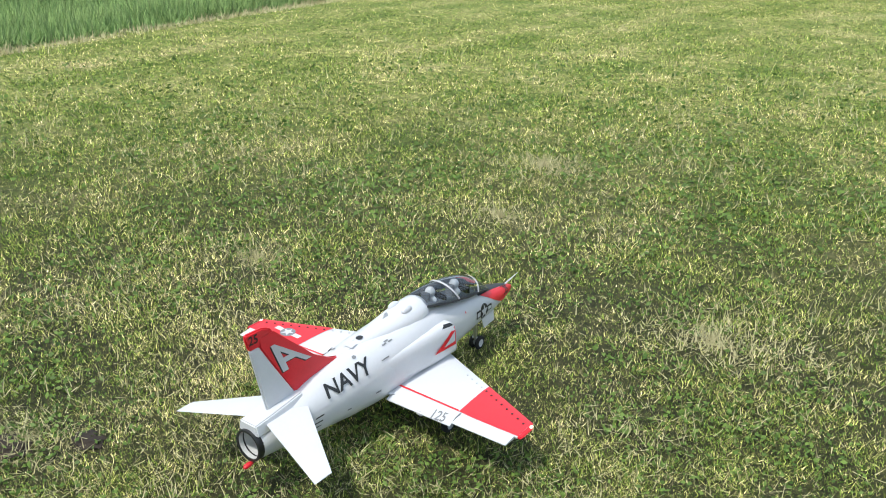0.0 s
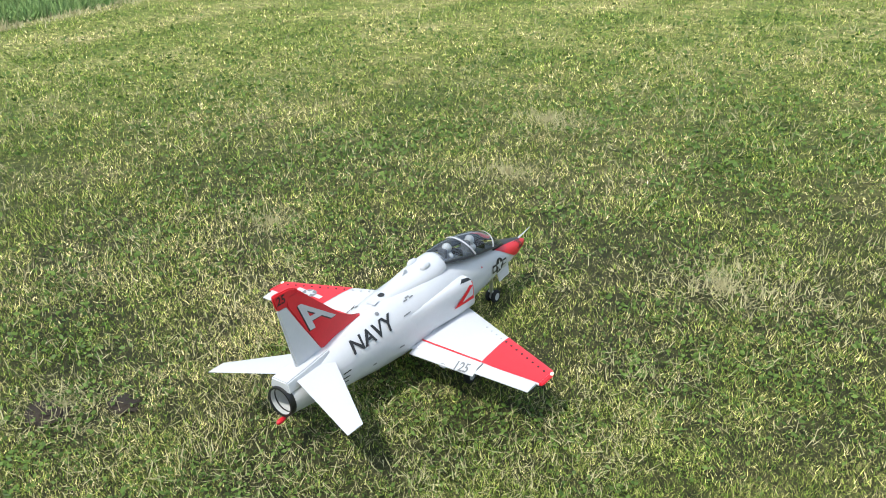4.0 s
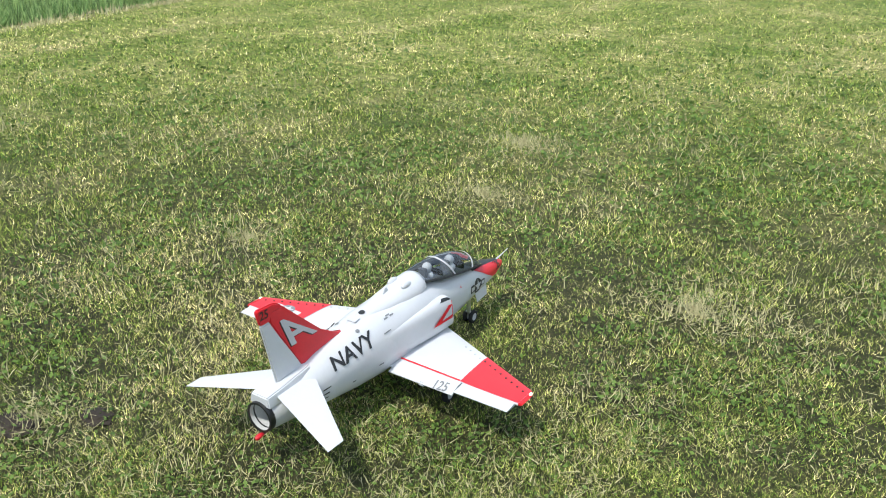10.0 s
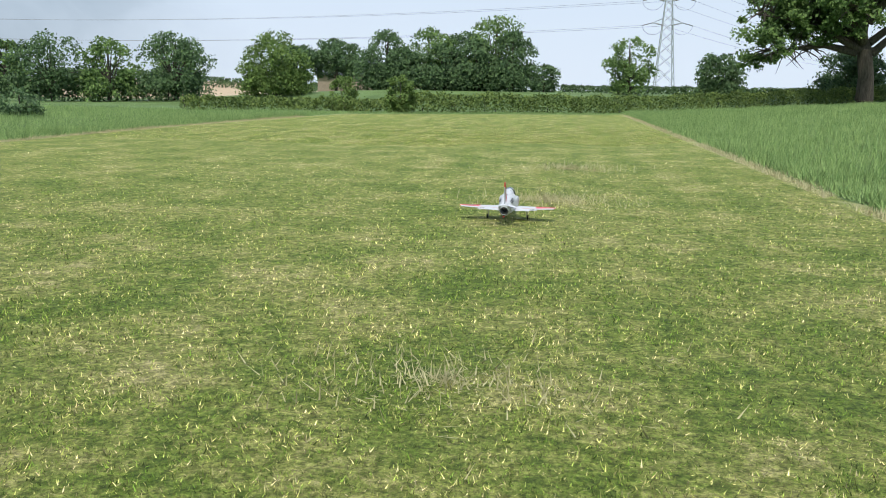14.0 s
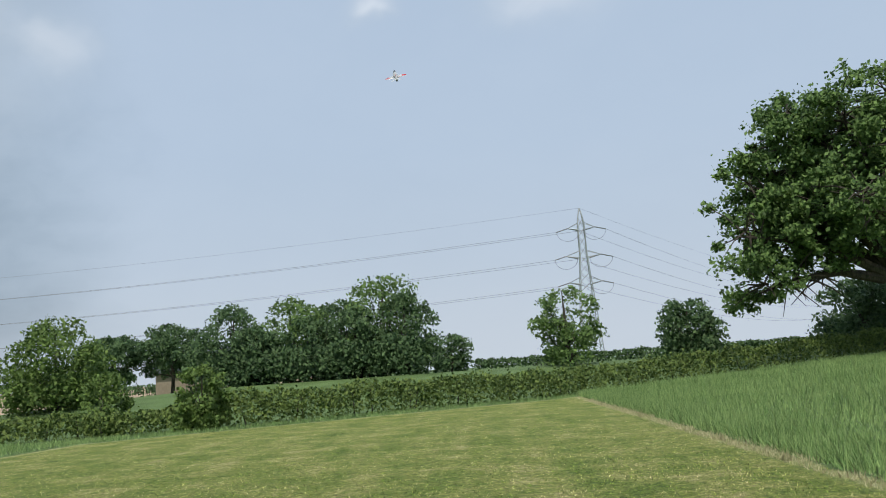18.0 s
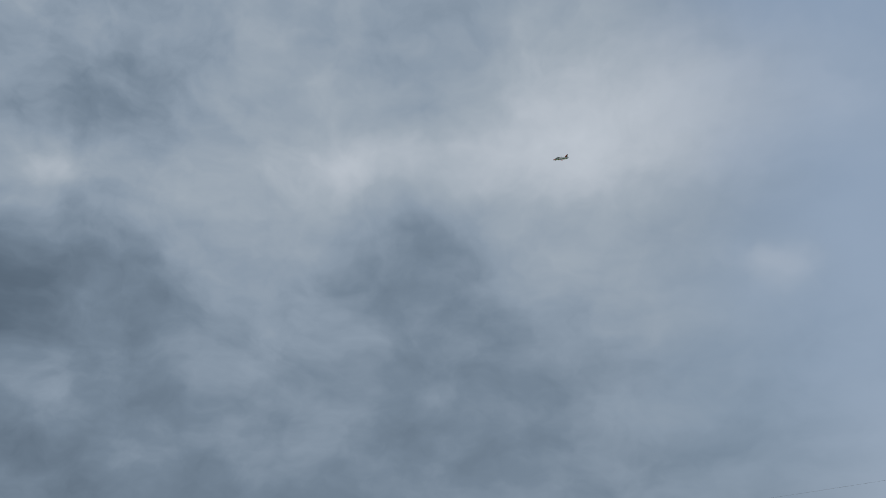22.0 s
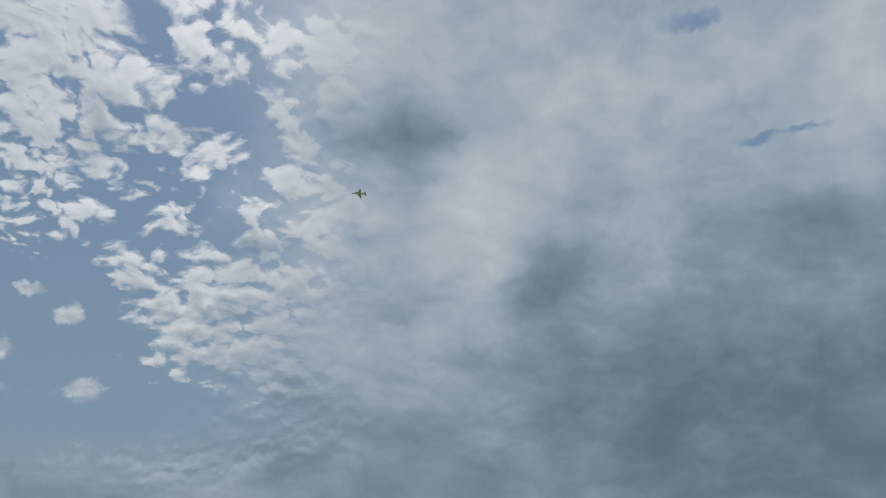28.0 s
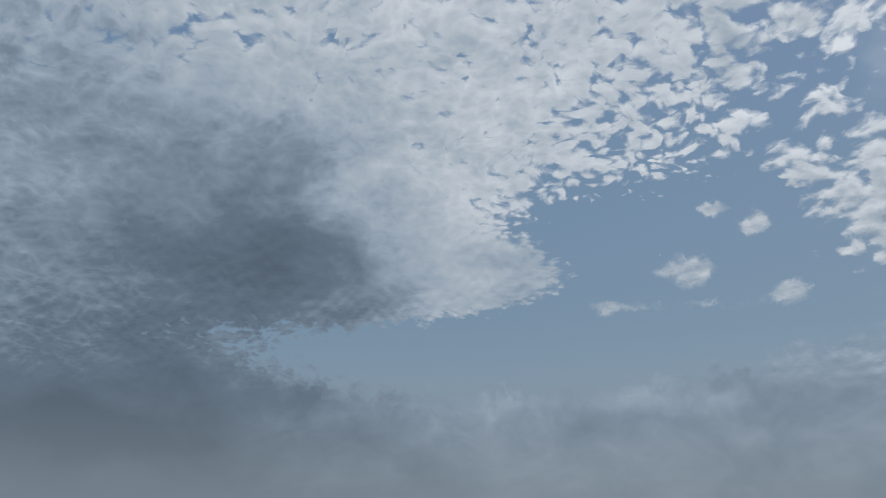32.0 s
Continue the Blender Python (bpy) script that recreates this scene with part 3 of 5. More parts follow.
def scatter(x0, x1, y0, y1, density, keep=None):
    k = int((x1 - x0) * (y1 - y0) * density)
    p = np.stack([RNG.uniform(x0, x1, k), RNG.uniform(y0, y1, k), np.zeros(k)], 1)
    p[:, 2] = rise(p[:, 0], p[:, 1]) - 0.002
    return p if keep is None else p[keep(p[:, 0], p[:, 1])]


def on_strip(x, y):
    return (x > left_edge(y) + 0.1) & (x < RIGHT_EDGE - 0.1) & (y < far_edge(x))


def lattice(x, y, size, seed):
    """Smooth random field, 0 to 1, with patches of the given size in metres."""
    g = np.random.default_rng(seed).random((128, 128))
    u, v = x / size + 500, y / size + 500
    i, j = np.floor(u).astype(int), np.floor(v).astype(int)
    f, h = u - i, v - j
    f, h = f * f * (3 - 2 * f), h * h * (3 - 2 * h)
    i, j, k, m = i % 128, j % 128, (i + 1) % 128, (j + 1) % 128
    return (g[i, j] * (1 - f) + g[k, j] * f) * (1 - h) + (g[i, m] * (1 - f) + g[k, m] * f) * h


def fan_points(count, near, far, centre_y=0.0):
    """Places on the strip before a standpoint, thinning with distance so that cover looks even."""
    d = near * (far / near) ** RNG.random(count)
    a = RNG.uniform(-1.5, 0.64, count)
    x, y = d * np.sin(a), centre_y + d * np.cos(a)
    keep = on_strip(x, y) & (d < far * RNG.uniform(0.5, 1.0, count))
    return np.stack([x[keep], y[keep], np.full(keep.sum(), -0.002)], 1), d[keep]


def turf_blades(count, near, far, centre_y, wide, tall, cap):
    p, d = fan_points(count, near, far, centre_y)
    thick = 0.55 * lattice(p[:, 0], p[:, 1], 0.07, 1) + 0.45 * lattice(p[:, 0], p[:, 1], 0.35, 2)
    keep = RNG.random(len(p)) < 0.3 + 1.4 * np.clip(thick - 0.25, 0, 1)
    p, d, thick = p[keep], d[keep], thick[keep]
    s = np.minimum((d / 2.0) ** 0.85, 4.6)
    blades("turf_grass", p, np.minimum(tall * s ** 0.45, cap) * (0.6 + 0.9 * thick), wide * s, BLADE, 1.4, "short mown grass blades, green and straw coloured", "grass", 0.2)


def build_turf():
    turf_blades(2500000, 1.2, 26.0, 0.0, 0.0022, 0.021, 0.032)
    turf_blades(560000, 4.5, 30.0, 14.0, 0.0026, 0.019, 0.030)
    turf_blades(560000, 3.2, 34.0, 40.0, 0.0025, 0.019, 0.030)
    # low broad-leaved weeds in patches
    p, d = fan_points(170000, 1.25, 12.0)
    p = p[RNG.random(len(p)) < 1.6 * np.clip(lattice(p[:, 0], p[:, 1], 0.22, 3) * 0.6 + lattice(p[:, 0], p[:, 1], 0.9, 4) * 0.5 - 0.38, 0, 1)]
    d = np.hypot(p[:, 0], p[:, 1])
    p[:, 2] = RNG.uniform(0.008, 0.03, len(p))
    v, f = leaf_quads(p, 0.0085 * (d / 2.0) ** 0.7, 0.55)
    tagged(new("clover_leaves", mesh_from("clover_leaves", v, f, CLOVER)), "low broad green clover and plantain leaves in the turf", "weeds", kind="stuff")
    # dry stalks lying about
    p, d = fan_points(85000, 1.25, 13.0)
    p = p[RNG.random(len(p)) < 1.5 * np.clip(lattice(p[:, 0], p[:, 1], 0.5, 5) * 0.6 + lattice(p[:, 0], p[:, 1], 0.15, 6) * 0.5 - 0.36, 0, 1)]
    p[:, 2] = RNG.uniform(0.01, 0.026, len(p))
    d = np.hypot(p[:, 0], p[:, 1])
    blades("dry_stalks", p, 0.05 * (d / 2.0) ** 0.4, 0.0030 * (d / 2.0) ** 0.8, STRAW, 1.55, "pale dry grass stalks lying on the turf", "straw")


def tufts(p):
    """Uneven height of long grass: lumps and low places."""
    return 0.35 + 0.6 * lattice(p[:, 0], p[:, 1], 0.5, 12) + 0.65 * lattice(p[:, 0], p[:, 1], 1.9, 13)


def build_meadow():
    right = scatter(RIGHT_EDGE + 0.1, 40.0, 22.0, 88.0, 150, lambda x, y: (y < far_edge(4.75) + 4 + 0.12 * x) & (x < 4 + (y - 12) * 0.62))
    edge = scatter(RIGHT_EDGE, RIGHT_EDGE + 1.6, 14.0, 81.0, 420)
    right = np.concatenate([right, edge])
    blades("meadow_grass", right, 0.30 * tufts(right), 0.024, CROP, 0.8, "knee-high green meadow grass beside the strip")
    left = scatter(-52.0, -10.2, 2.0, 70.0, 75, lambda x, y: (x < left_edge(y)) & (x > -12 - y * 0.9))
    close = scatter(-27.0, -10.2, 3.0, 26.0, 430, lambda x, y: (x < left_edge(y)) & (x > -14 - y * 0.75))
    rim = scatter(-18.5, -10.4, 2.0, 64.0, 420, lambda x, y: (x < left_edge(y) + 0.05) & (x > left_edge(y) - 1.8))
    left = np.concatenate([left, close, rim])
    blades("meadow_grass", left, 0.27 * tufts(left), 0.022, CROP, 0.75, "knee-high green meadow grass beside the strip")
    end = scatter(-18.0, 8.0, 62.0, 86.0, 90, lambda x, y: (y > far_edge(x)) & (y < far_edge(x) + 3.5))
    blades("meadow_grass", end, 0.16, 0.03, CROP, 0.6, "longer grass at the end of the strip")
    rough = np.concatenate([
        scatter(RIGHT_EDGE - 0.35, RIGHT_EDGE + 0.15, 14.0, 81.0, 420, lambda x, y: lattice(x, y, 1.3, 21) > 0.35),
        scatter(-18.5, -10.4, 2.0, 62.0, 420, lambda x, y: (x < left_edge(y) + 0.45) & (x > left_edge(y) - 0.05))])
    blades("straw_edge", rough, 0.11 * tufts(rough), 0.024, STRAW, 1.2, "dry cut straw lying along the strip's edge", "straw")


def build_marks():
    """Worn places in the turf: straw clippings and a mole scrape."""
    for x, y, r, k in ((-3.06, 4.98, 0.38, 900), (-1.08, 3.2, 0.42, 1100), (-2.63, 1.05, 0.2, 500), (-0.8, 7.3, 0.5, 800),
                       (-0.4, 8.5, 0.6, 900), (-2.67, 3.9, 0.3, 600), (-3.3, 2.6, 0.25, 500), (-0.1, 28.9, 0.9, 900), (0.25, 34.4, 1.0, 700), (-0.6, 20.5, 0.8, 600)):
        a, q = RNG.uniform(0, 2 * np.pi, k), r * np.abs(RNG.normal(0, 0.6, k))
        p = np.stack([x + q * np.cos(a) * 1.4, y + q * np.sin(a), np.full(k, 0.006)], 1)
        s = 1 + y * 0.06
        blades("straw_clippings", p, 0.05 * s, 0.0045 * s, STRAW, 1.5, "dry straw clippings lying on the turf", "straw")
    for x, y, r in ((-2.46, 1.19, 0.045), (-2.64, 1.0, 0.06)):
        bm = bmesh.new()
        bmesh.ops.create_icosphere(bm, subdivisions=3, radius=1.0)
        for v in bm.verts:
            q = 1 + 0.5 * noise.noise(v.co * 2.5 + Vector((x, y, 0)))
            v.co = Vector((v.co.x * r * 1.5 * q, v.co.y * r * q, max(-0.1, v.co.z) * 0.018 * q + 0.004))
        ob = thing("soil_clod", pose(x, y, 0), "dark bare soil clod scraped up in the turf", "soil")
        part("clod", bm, SOIL, ob)


# ---- trees, hedges ----
def leaf_quads(centres, size, flatten=0.0):
    k = len(centres)
    u = RNG.normal(size=(k, 3))
    u[:, 2] *= 1 - flatten
    u /= np.linalg.norm(u, axis=1)[:, None]
    w = np.cross(u, RNG.normal(size=(k, 3)))
    w /= np.linalg.norm(w, axis=1)[:, None]
    s = (size * RNG.uniform(0.5, 1.3, k))[:, None]
    v = np.stack([centres - u * s, centres + w * s * 0.6, centres + u * s, centres - w * s * 0.6], 1).reshape(-1, 3)
    return v, np.arange(4 * k).reshape(-1, 4)


def clump_points(centres, radii, count):
    """Leaf places on the shells of clumps, thicker on top."""
    w = radii[:, 0] ** 2
    pick = RNG.choice(len(centres), count, p=w / w.sum())
    d = RNG.normal(size=(count, 3))
    d /= np.linalg.norm(d, axis=1)[:, None]
    d[:, 2] = np.where(d[:, 2] < -0.75, -d[:, 2], d[:, 2])
    rad = RNG.uniform(0.25, 1.0, count) ** 0.5 * RNG.uniform(0.85, 1.3, count)
    return centres[pick] + d * radii[pick] * rad[:, None]


def tree(x, y, height, width, leaf, count, size, label, bare=0.25, trunk=0.03, seed=0, category="tree", name="tree", lobes=26, base=None, gaps=0.0, group=""):
    """Trunk, limbs and a crown of leaf clumps with an uneven outline."""
    rng = np.random.default_rng(seed + 11)
    z0 = float(rise(np.array(x), np.array(y))) if base is None else base
    ob = thing(name, pose(x, y, z0 - 0.05), label, category, group)
    lobes = int(lobes * 1.7)
    a = rng.uniform(0, 2 * np.pi, lobes)
    e = rng.uniform(-0.95, 1.0, lobes)
    r = np.sqrt(np.clip(1 - np.clip(e, -0.55, 1) ** 2, 0.05, 1)) * rng.uniform(0.5, 1.0, lobes)
    mid, half = height * (1 + bare) / 2, height * (1 - bare) / 2
    c = np.stack([np.cos(a) * r * width * 0.42, np.sin(a) * r * width * 0.42, mid + e * half * 0.80], 1)
    q = rng.uniform(0.06, 0.145, lobes) * width
    rad = np.stack([q, q, np.minimum(q * 0.8, half * 0.45)], 1)
    c[:, 2] = np.minimum(c[:, 2], height - rad[:, 2])
    if bare <= 0.08:   # foliage down to the ground
        k = lobes // 2
        a = rng.uniform(0, 2 * np.pi, k)
        r = rng.uniform(0.15, 0.42, k) * width
        q = rng.uniform(0.09, 0.16, k) * width
        c = np.concatenate([c, np.stack([np.cos(a) * r, np.sin(a) * r, rng.uniform(0.04, 0.34, k) * height], 1)])
        rad = np.concatenate([rad, np.stack([q, q, q], 1)])
    bm = bmesh.new()
    t = height * trunk
    lean = rng.uniform(-0.03, 0.03, 2) * height
    tube(bm, [(0, 0, -0.1), (0, 0, height * 0.04), (lean[0] * 0.4, lean[1] * 0.4, height * bare), (lean[0], lean[1], height * 0.62), (lean[0] * 1.3, lean[1] * 1.3, height * 0.86)],
         [t * 1.5, t * 1.1, t * 0.85, t * 0.5, t * 0.15], 9)
    for i in range(min(lobes, 18)):
        s = Vector((lean[0] * 0.5, lean[1] * 0.5, height * (bare + 0.3 * rng.random())))
        g = Vector(c[i])
        m = s.lerp(g, 0.5) + Vector((0, 0, 0.06 * height * rng.uniform(-0.3, 1)))
        tube(bm, [s, m, g], [t * 0.4, t * 0.24, t * 0.06], 6)
    part("trunk", bm, BARK, ob, "rough brown bark")
    p = clump_points(c, rad, count)
    if gaps:
        keep = np.array([noise.noise(Vector(v) * (5.0 / width)) for v in p]) > gaps - 0.5
        p = p[keep]
    v, f = leaf_quads(p, size * 0.9)
    part("crown", mesh_from("crown", v, f, leaf), leaf, ob)
    return ob


def oak(x, y):
    """The large old oak: heavy forked trunk, spreading limbs, layered crown with gaps."""
    rng = np.random.default_rng(5)
    z0 = float(rise(np.array(x), np.array(y)))
    ob = thing("oak_tree", pose(x, y, z0 - 0.1) @ Matrix.Scale(0.93, 4), "large old spreading oak with heavy limbs by the hedge", "tree")
    bm = bmesh.new()
    tube(bm, [(0, 0, -0.2), (0, 0, 0.5), (-0.05, 0, 2.4), (-0.35, 0.1, 4.6), (-0.7, 0.1, 6.6), (-0.3, 0, 9.5), (0.2, 0, 13.5)], [1.05, 0.72, 0.62, 0.58, 0.45, 0.3, 0.1], 14)
    centres, radii = [], []
    limbs = [(-1.0, 0.1, 4.4, -8.6, -0.6, 4.0), (-0.7, 0.3, 4.9, -8.3, 0.8, 8.6), (-0.7, 0.2, 5.6, -6.4, 1.5, 11.2), (0.2, 0.0, 4.3, 6.0, -0.4, 8.2), (0.0, 0.2, 5.2, 7.4, 0.6, 9.4),
             (-0.6, -0.3, 5.2, -3.8, -4.6, 8.5), (-0.5, 0.3, 6.5, -2.8, 4.0, 12.5), (-0.2, 0, 7.5, 3.2, 3.5, 12.8), (-0.3, -0.2, 6.8, 2.4, -4.4, 10.8), (-0.4, 0, 8.5, -3.0, -1.2, 14.6), (0, 0, 9.5, 1.6, 0.5, 15.6), (-0.5, 0.1, 5.0, -5.0, -1.5, 8.6),
             (-0.7, 0.2, 6.2, -8.4, 0.4, 10.4), (-0.6, 0.1, 7.2, -6.6, 0.2, 13.0), (-0.4, 0, 8.6, -5.2, 1.0, 15.0), (-0.8, 0, 4.6, -9.6, -0.8, 7.4), (0, 0, 8.0, 5.4, 0.2, 13.4), (-0.5, 0.3, 5.0, -5.6, 3.0, 8.0)]
    for lx, ly, lz, tx, ty, tz in limbs:
        s, g = Vector((lx, ly, lz)), Vector((tx, ty, tz))
        bend = [s, s.lerp(g, 0.35) + Vector((0, 0, 0.7)), s.lerp(g, 0.7) + Vector((0, 0, 0.5)), g]
        tube(bm, bend, [0.34, 0.25, 0.15, 0.04], 8)
        for k in range(40):
            f = rng.uniform(0.45, 1.03)
            b0 = s.lerp(g, min(f, 0.96)) + Vector((0, 0, 0.45))
            e = s.lerp(g, f) + Vector(tuple(float(q) for q in np.clip(rng.normal((0, 0, 0.2), (1.3, 1.45, 1.05)), -2.1, 2.2)))
            tube(bm, [b0, b0.lerp(e, 0.5) + Vector((0, 0, 0.2)), e], [0.07, 0.045, 0.015], 4)
            centres.append(e[:])
            q = rng.uniform(0.22, 0.72)
            radii.append((q * 1.15, q * 1.15, q * 0.7))
    part("trunk", bm, BARK, ob, "thick dark forked trunk and limbs")
    c, r = np.array(centres), np.array(radii)
    pick = RNG.choice(len(c), 190000, p=r[:, 0] / r[:, 0].sum())
    p = c[pick] + RNG.normal(size=(190000, 3)) * r[pick] * 0.72
    p = p[p[:, 2] > np.clip(4.9 - 0.85 * np.clip(np.abs(p[:, 0] + 1.0) - 5.0, 0, 9), 1.9, 9)]   # high skirt, hanging at the ends
    p = p[np.array([noise.noise(Vector(q) * 0.7) + 0.5 * noise.noise(Vector(q) * 1.9) for q in p]) > -0.05]
    v, f = leaf_quads(p, 0.15)
    part("crown", mesh_from("crown", v, f, OAK_LEAF), OAK_LEAF, ob)


def hedge(points, height, depth, leaf, per_metre, size, label, seed=0, name="hedge"):
    """A leafy hedge along a line of ground points, with an uneven top and bare stems inside."""
    rng = np.random.default_rng(seed)
    ob = thing(name, pose(points[0][0], points[0][1], 0), label, "hedge")
    o = np.array([points[0][0], points[0][1], 0.0])
    allp, bm = [], bmesh.new()
    for (ax, ay), (bx, by) in zip(points, points[1:]):
        length = math.hypot(bx - ax, by - ay)
        k = int(length * per_metre)
        t = rng.random(k)
        x, y = ax + (bx - ax) * t, ay + (by - ay) * t
        nx, ny = -(by - ay) / length, (bx - ax) / length
        top = np.array([1 + 0.22 * noise.noise(Vector((u * 0.9, v * 0.9, seed))) + 0.18 * noise.noise(Vector((u * 3.1, v * 3.1, seed + 4))) for u, v in zip(x, y)]) * height
        h = rng.random(k) ** 0.62
        bulge = np.sqrt(np.clip(1 - (h * 2 - 0.9) ** 2 * 0.55, 0.1, 1))
        off = rng.choice([-1, 1], k) * depth * 0.5 * bulge * rng.uniform(0.55, 1.05, k)
        spike = np.where(rng.random(k) < 0.05, rng.uniform(0, 0.35, k) * height * 0.6, 0)
        allp.append(np.stack([x + nx * off, y + ny * off, rise(x, y) + h * top + spike * (h > 0.75)], 1))
        for s in range(int(length * 0.7)):
            f = rng.random()
            px, py = ax + (bx - ax) * f, ay + (by - ay) * f
            z = float(rise(np.array(px), np.array(py)))
            tube(bm, [(px - o[0], py - o[1], z - 0.05), (px - o[0] + rng.normal(0, 0.15), py - o[1] + rng.normal(0, 0.1), z + height * 0.8)], [0.035, 0.012], 5)
    tagged(part("stem", bm, BARK, ob, "bare brown stems"), kind="stuff")
    v, f = leaf_quads(np.concatenate(allp) - o, size)
    part("foliage", mesh_from("foliage", v, f, leaf), leaf, ob)
    return ob


def nearer(x, y, k):
    """Pull a point in along the late camera's line of sight, to fit its view."""
    return x * k, 40.1 + (y - 40.1) * k


def build_trees():
    oak(23.6, 86.5)
    tree(*nearer(29.5, 104, 0.86), 4.4, 8.2, DARK_LEAF, 11000, 0.17, "dark bushy tree behind the old oak", -0.1, seed=3)
    tree(*nearer(16.7, 106, 0.84), 3.9, 4.7, DARK_LEAF, 8000, 0.15, "low round dark green tree behind the hedge", -0.1, seed=4, lobes=44)
    tree(*nearer(7.6, 108, 0.82), 5.7, 5.2, OAK_LEAF, 6500, 0.15, "open crowned tree behind the hedge with sky showing through", 0.0, 0.025, seed=6, lobes=40, gaps=0.3)
    g = "trees of the wood"
    dark = "dark green deciduous tree in the wood"
    for x, y, h, w, seed, leaf in ((-29.7, 122, 7.0, 7.0, 21, DARK_LEAF), (-34.3, 119, 6.4, 6.0, 22, DARK_LEAF), (-20.8, 112, 7.2, 6.6, 23, DARK_LEAF), (-16.0, 113, 7.6, 6.6, 24, OAK_LEAF),
                                   (-11.6, 114, 7.4, 6.0, 25, DARK_LEAF), (-8.0, 113.5, 9.2, 8.0, 26, OAK_LEAF), (-5.6, 110.5, 7.2, 5.6, 27, DARK_LEAF), (-9.5, 110, 6.2, 5.4, 28, DARK_LEAF), (-13.6, 110.5, 5.6, 5.4, 29, DARK_LEAF),
                                   (-18.5, 110.5, 5.2, 5.0, 30, DARK_LEAF)):
        tree(*nearer(x, y, 0.84), h * 0.84, w * 1.03, leaf, 9500, 0.15, dark, 0.0 if y < 115 else 0.22, 0.028, seed, group=g, lobes=44, gaps=0.08)
    tree(*nearer(-2.2, 119, 0.8), 2.8, 3.7, DARK_LEAF, 3200, 0.15, "low scrubby tree at the end of the wood", 0.05, seed=41)
    for x, y, h, w, seed in ((-45.0, 86.5, 6.2, 7.4, 51), (-40.4, 88, 5.8, 6.0, 52), (-35.0, 90, 6.2, 7.4, 53), (-44.5, 110, 6.6, 6.6, 54)):
        tree(x, y, h, w, DARK_LEAF if seed % 2 else OAK_LEAF, 6500, 0.16, "dark field tree behind the meadow", 0.06, 0.035, seed, lobes=40, gaps=0.12)
    tree(*nearer(-28.6, 97, 0.92), 6.1, 7.7, LIGHT_LEAF, 14000, 0.15, "bushy light green tree at the corner of the meadow", -0.15, 0.02, 61, lobes=50)
    tree(-15.2, 74, 2.6, 2.5, LIGHT_LEAF, 3500, 0.10, "small light green bush by the hedge", 0.02, 0.02, 62, "bush", "bush", 22)
    tree(-10.9, 73.3, 2.7, 2.5, LIGHT_LEAF, 4200, 0.10, "rounded light green bush in the hedge", 0.02, 0.02, 63, "bush", "bush", 24)
    for x, y, h, w, seed in ((-64.9, 100, 6.9, 6.2, 71), (-61.6, 104, 6.6, 6.0, 72), (-129, 136, 8.0, 8.4, 73), (-123, 140, 6.0, 5.0, 74)):
        tree(x, y, h, w, OAK_LEAF if seed == 72 else DARK_LEAF, 5200, 0.2, "tall dark field tree beyond the meadow", 0.16, 0.04, seed, lobes=34, gaps=0.22)
    for x, y, h, w, seed in ((-184, 180, 7.0, 9.0, 81), (-192, 222, 6.0, 5.6, 82), (-183, 222, 6.4, 7.0, 83), (-144, 200, 6.4, 5.6, 84), (-112, 178, 4.2, 6.0, 85)):
        tree(x, y, h, w, DARK_LEAF, 2200, 0.28, "far tree on the field boundary", 0.2, 0.03, seed, lobes=16, group="far trees")
    for x, y, h, w, seed in ((-36.6, 45.5, 0.95, 2.6, 91), (-38.6, 45, 0.7, 1.2, 92), (-33.2, 47.4, 0.9, 2.2, 93), (-31.6, 48.4, 0.85, 2.4, 94), (-28.2, 52, 0.65, 2.3, 95), (-25.8, 53.6, 1.45, 2.5, 96), (-44, 43, 1.0, 4.0, 97), (-41.6, 44, 0.9, 2.2, 98)):
        tree(x, y, h, w, DARK_LEAF, 1800, 0.09, "low dark bush in the field boundary", 0.0, 0.03, seed, "bush", "bush", 16, group="boundary bushes")
    tree(-31.0, 51, 1.75, 1.4, LIGHT_LEAF, 1200, 0.09, "small young light green tree among the bushes", 0.25, 0.03, 99, lobes=12)
    hedge([(-10.8, 73.7), (-2, 78.6), (5, 82.6), (12, 85.2), (24, 88.0), (48, 93.0)], 1.35, 1.5, HEDGE_LEAF, 620, 0.09, "thick green field hedge with an uneven top", 3)
    hedge([(-24, 67.5), (-19, 71.5), (-14, 72.6), (-10.0, 74.0)], 0.95, 1.4, HEDGE_LEAF, 520, 0.09, "low thick hedge at the end of the strip", 4)
    hedge([nearer(-24, 111, 0.84), nearer(-14, 108.5, 0.84), nearer(-4, 108.5, 0.84)], 2.4, 2.8, DARK_LEAF, 480, 0.14, "dark undergrowth along the edge of the wood", 9, "undergrowth")
    hedge([(-52, 86), (-44, 87.5), (-33, 91)], 2.2, 2.6, DARK_LEAF, 360, 0.16, "dark undergrowth below the field trees", 10, "undergrowth")
    hedge([nearer(0, 117, 0.82), nearer(14, 116, 0.82), nearer(34, 118, 0.82)], 0.75, 1.2, DARK_LEAF, 260, 0.13, "clipped dark hedge on the swell behind the field", 5)
    hedge([(-150, 116), (-100, 108), (-66, 101), (-52, 98)], 1.2, 2.0, DARK_LEAF, 110, 0.2, "dark hedge along the pale stubble field", 6)
    hedge([(-260, 250), (-120, 240), (-40, 215)], 2.4, 3.0, DARK_LEAF, 45, 0.4, "far dark hedge line on the horizon", 7)
    hedge([(-62, 40), (-52, 41.5), (-45, 42.5)], 0.9, 1.6, DARK_LEAF, 260, 0.1, "dark hedge at the far side of the meadow", 8)


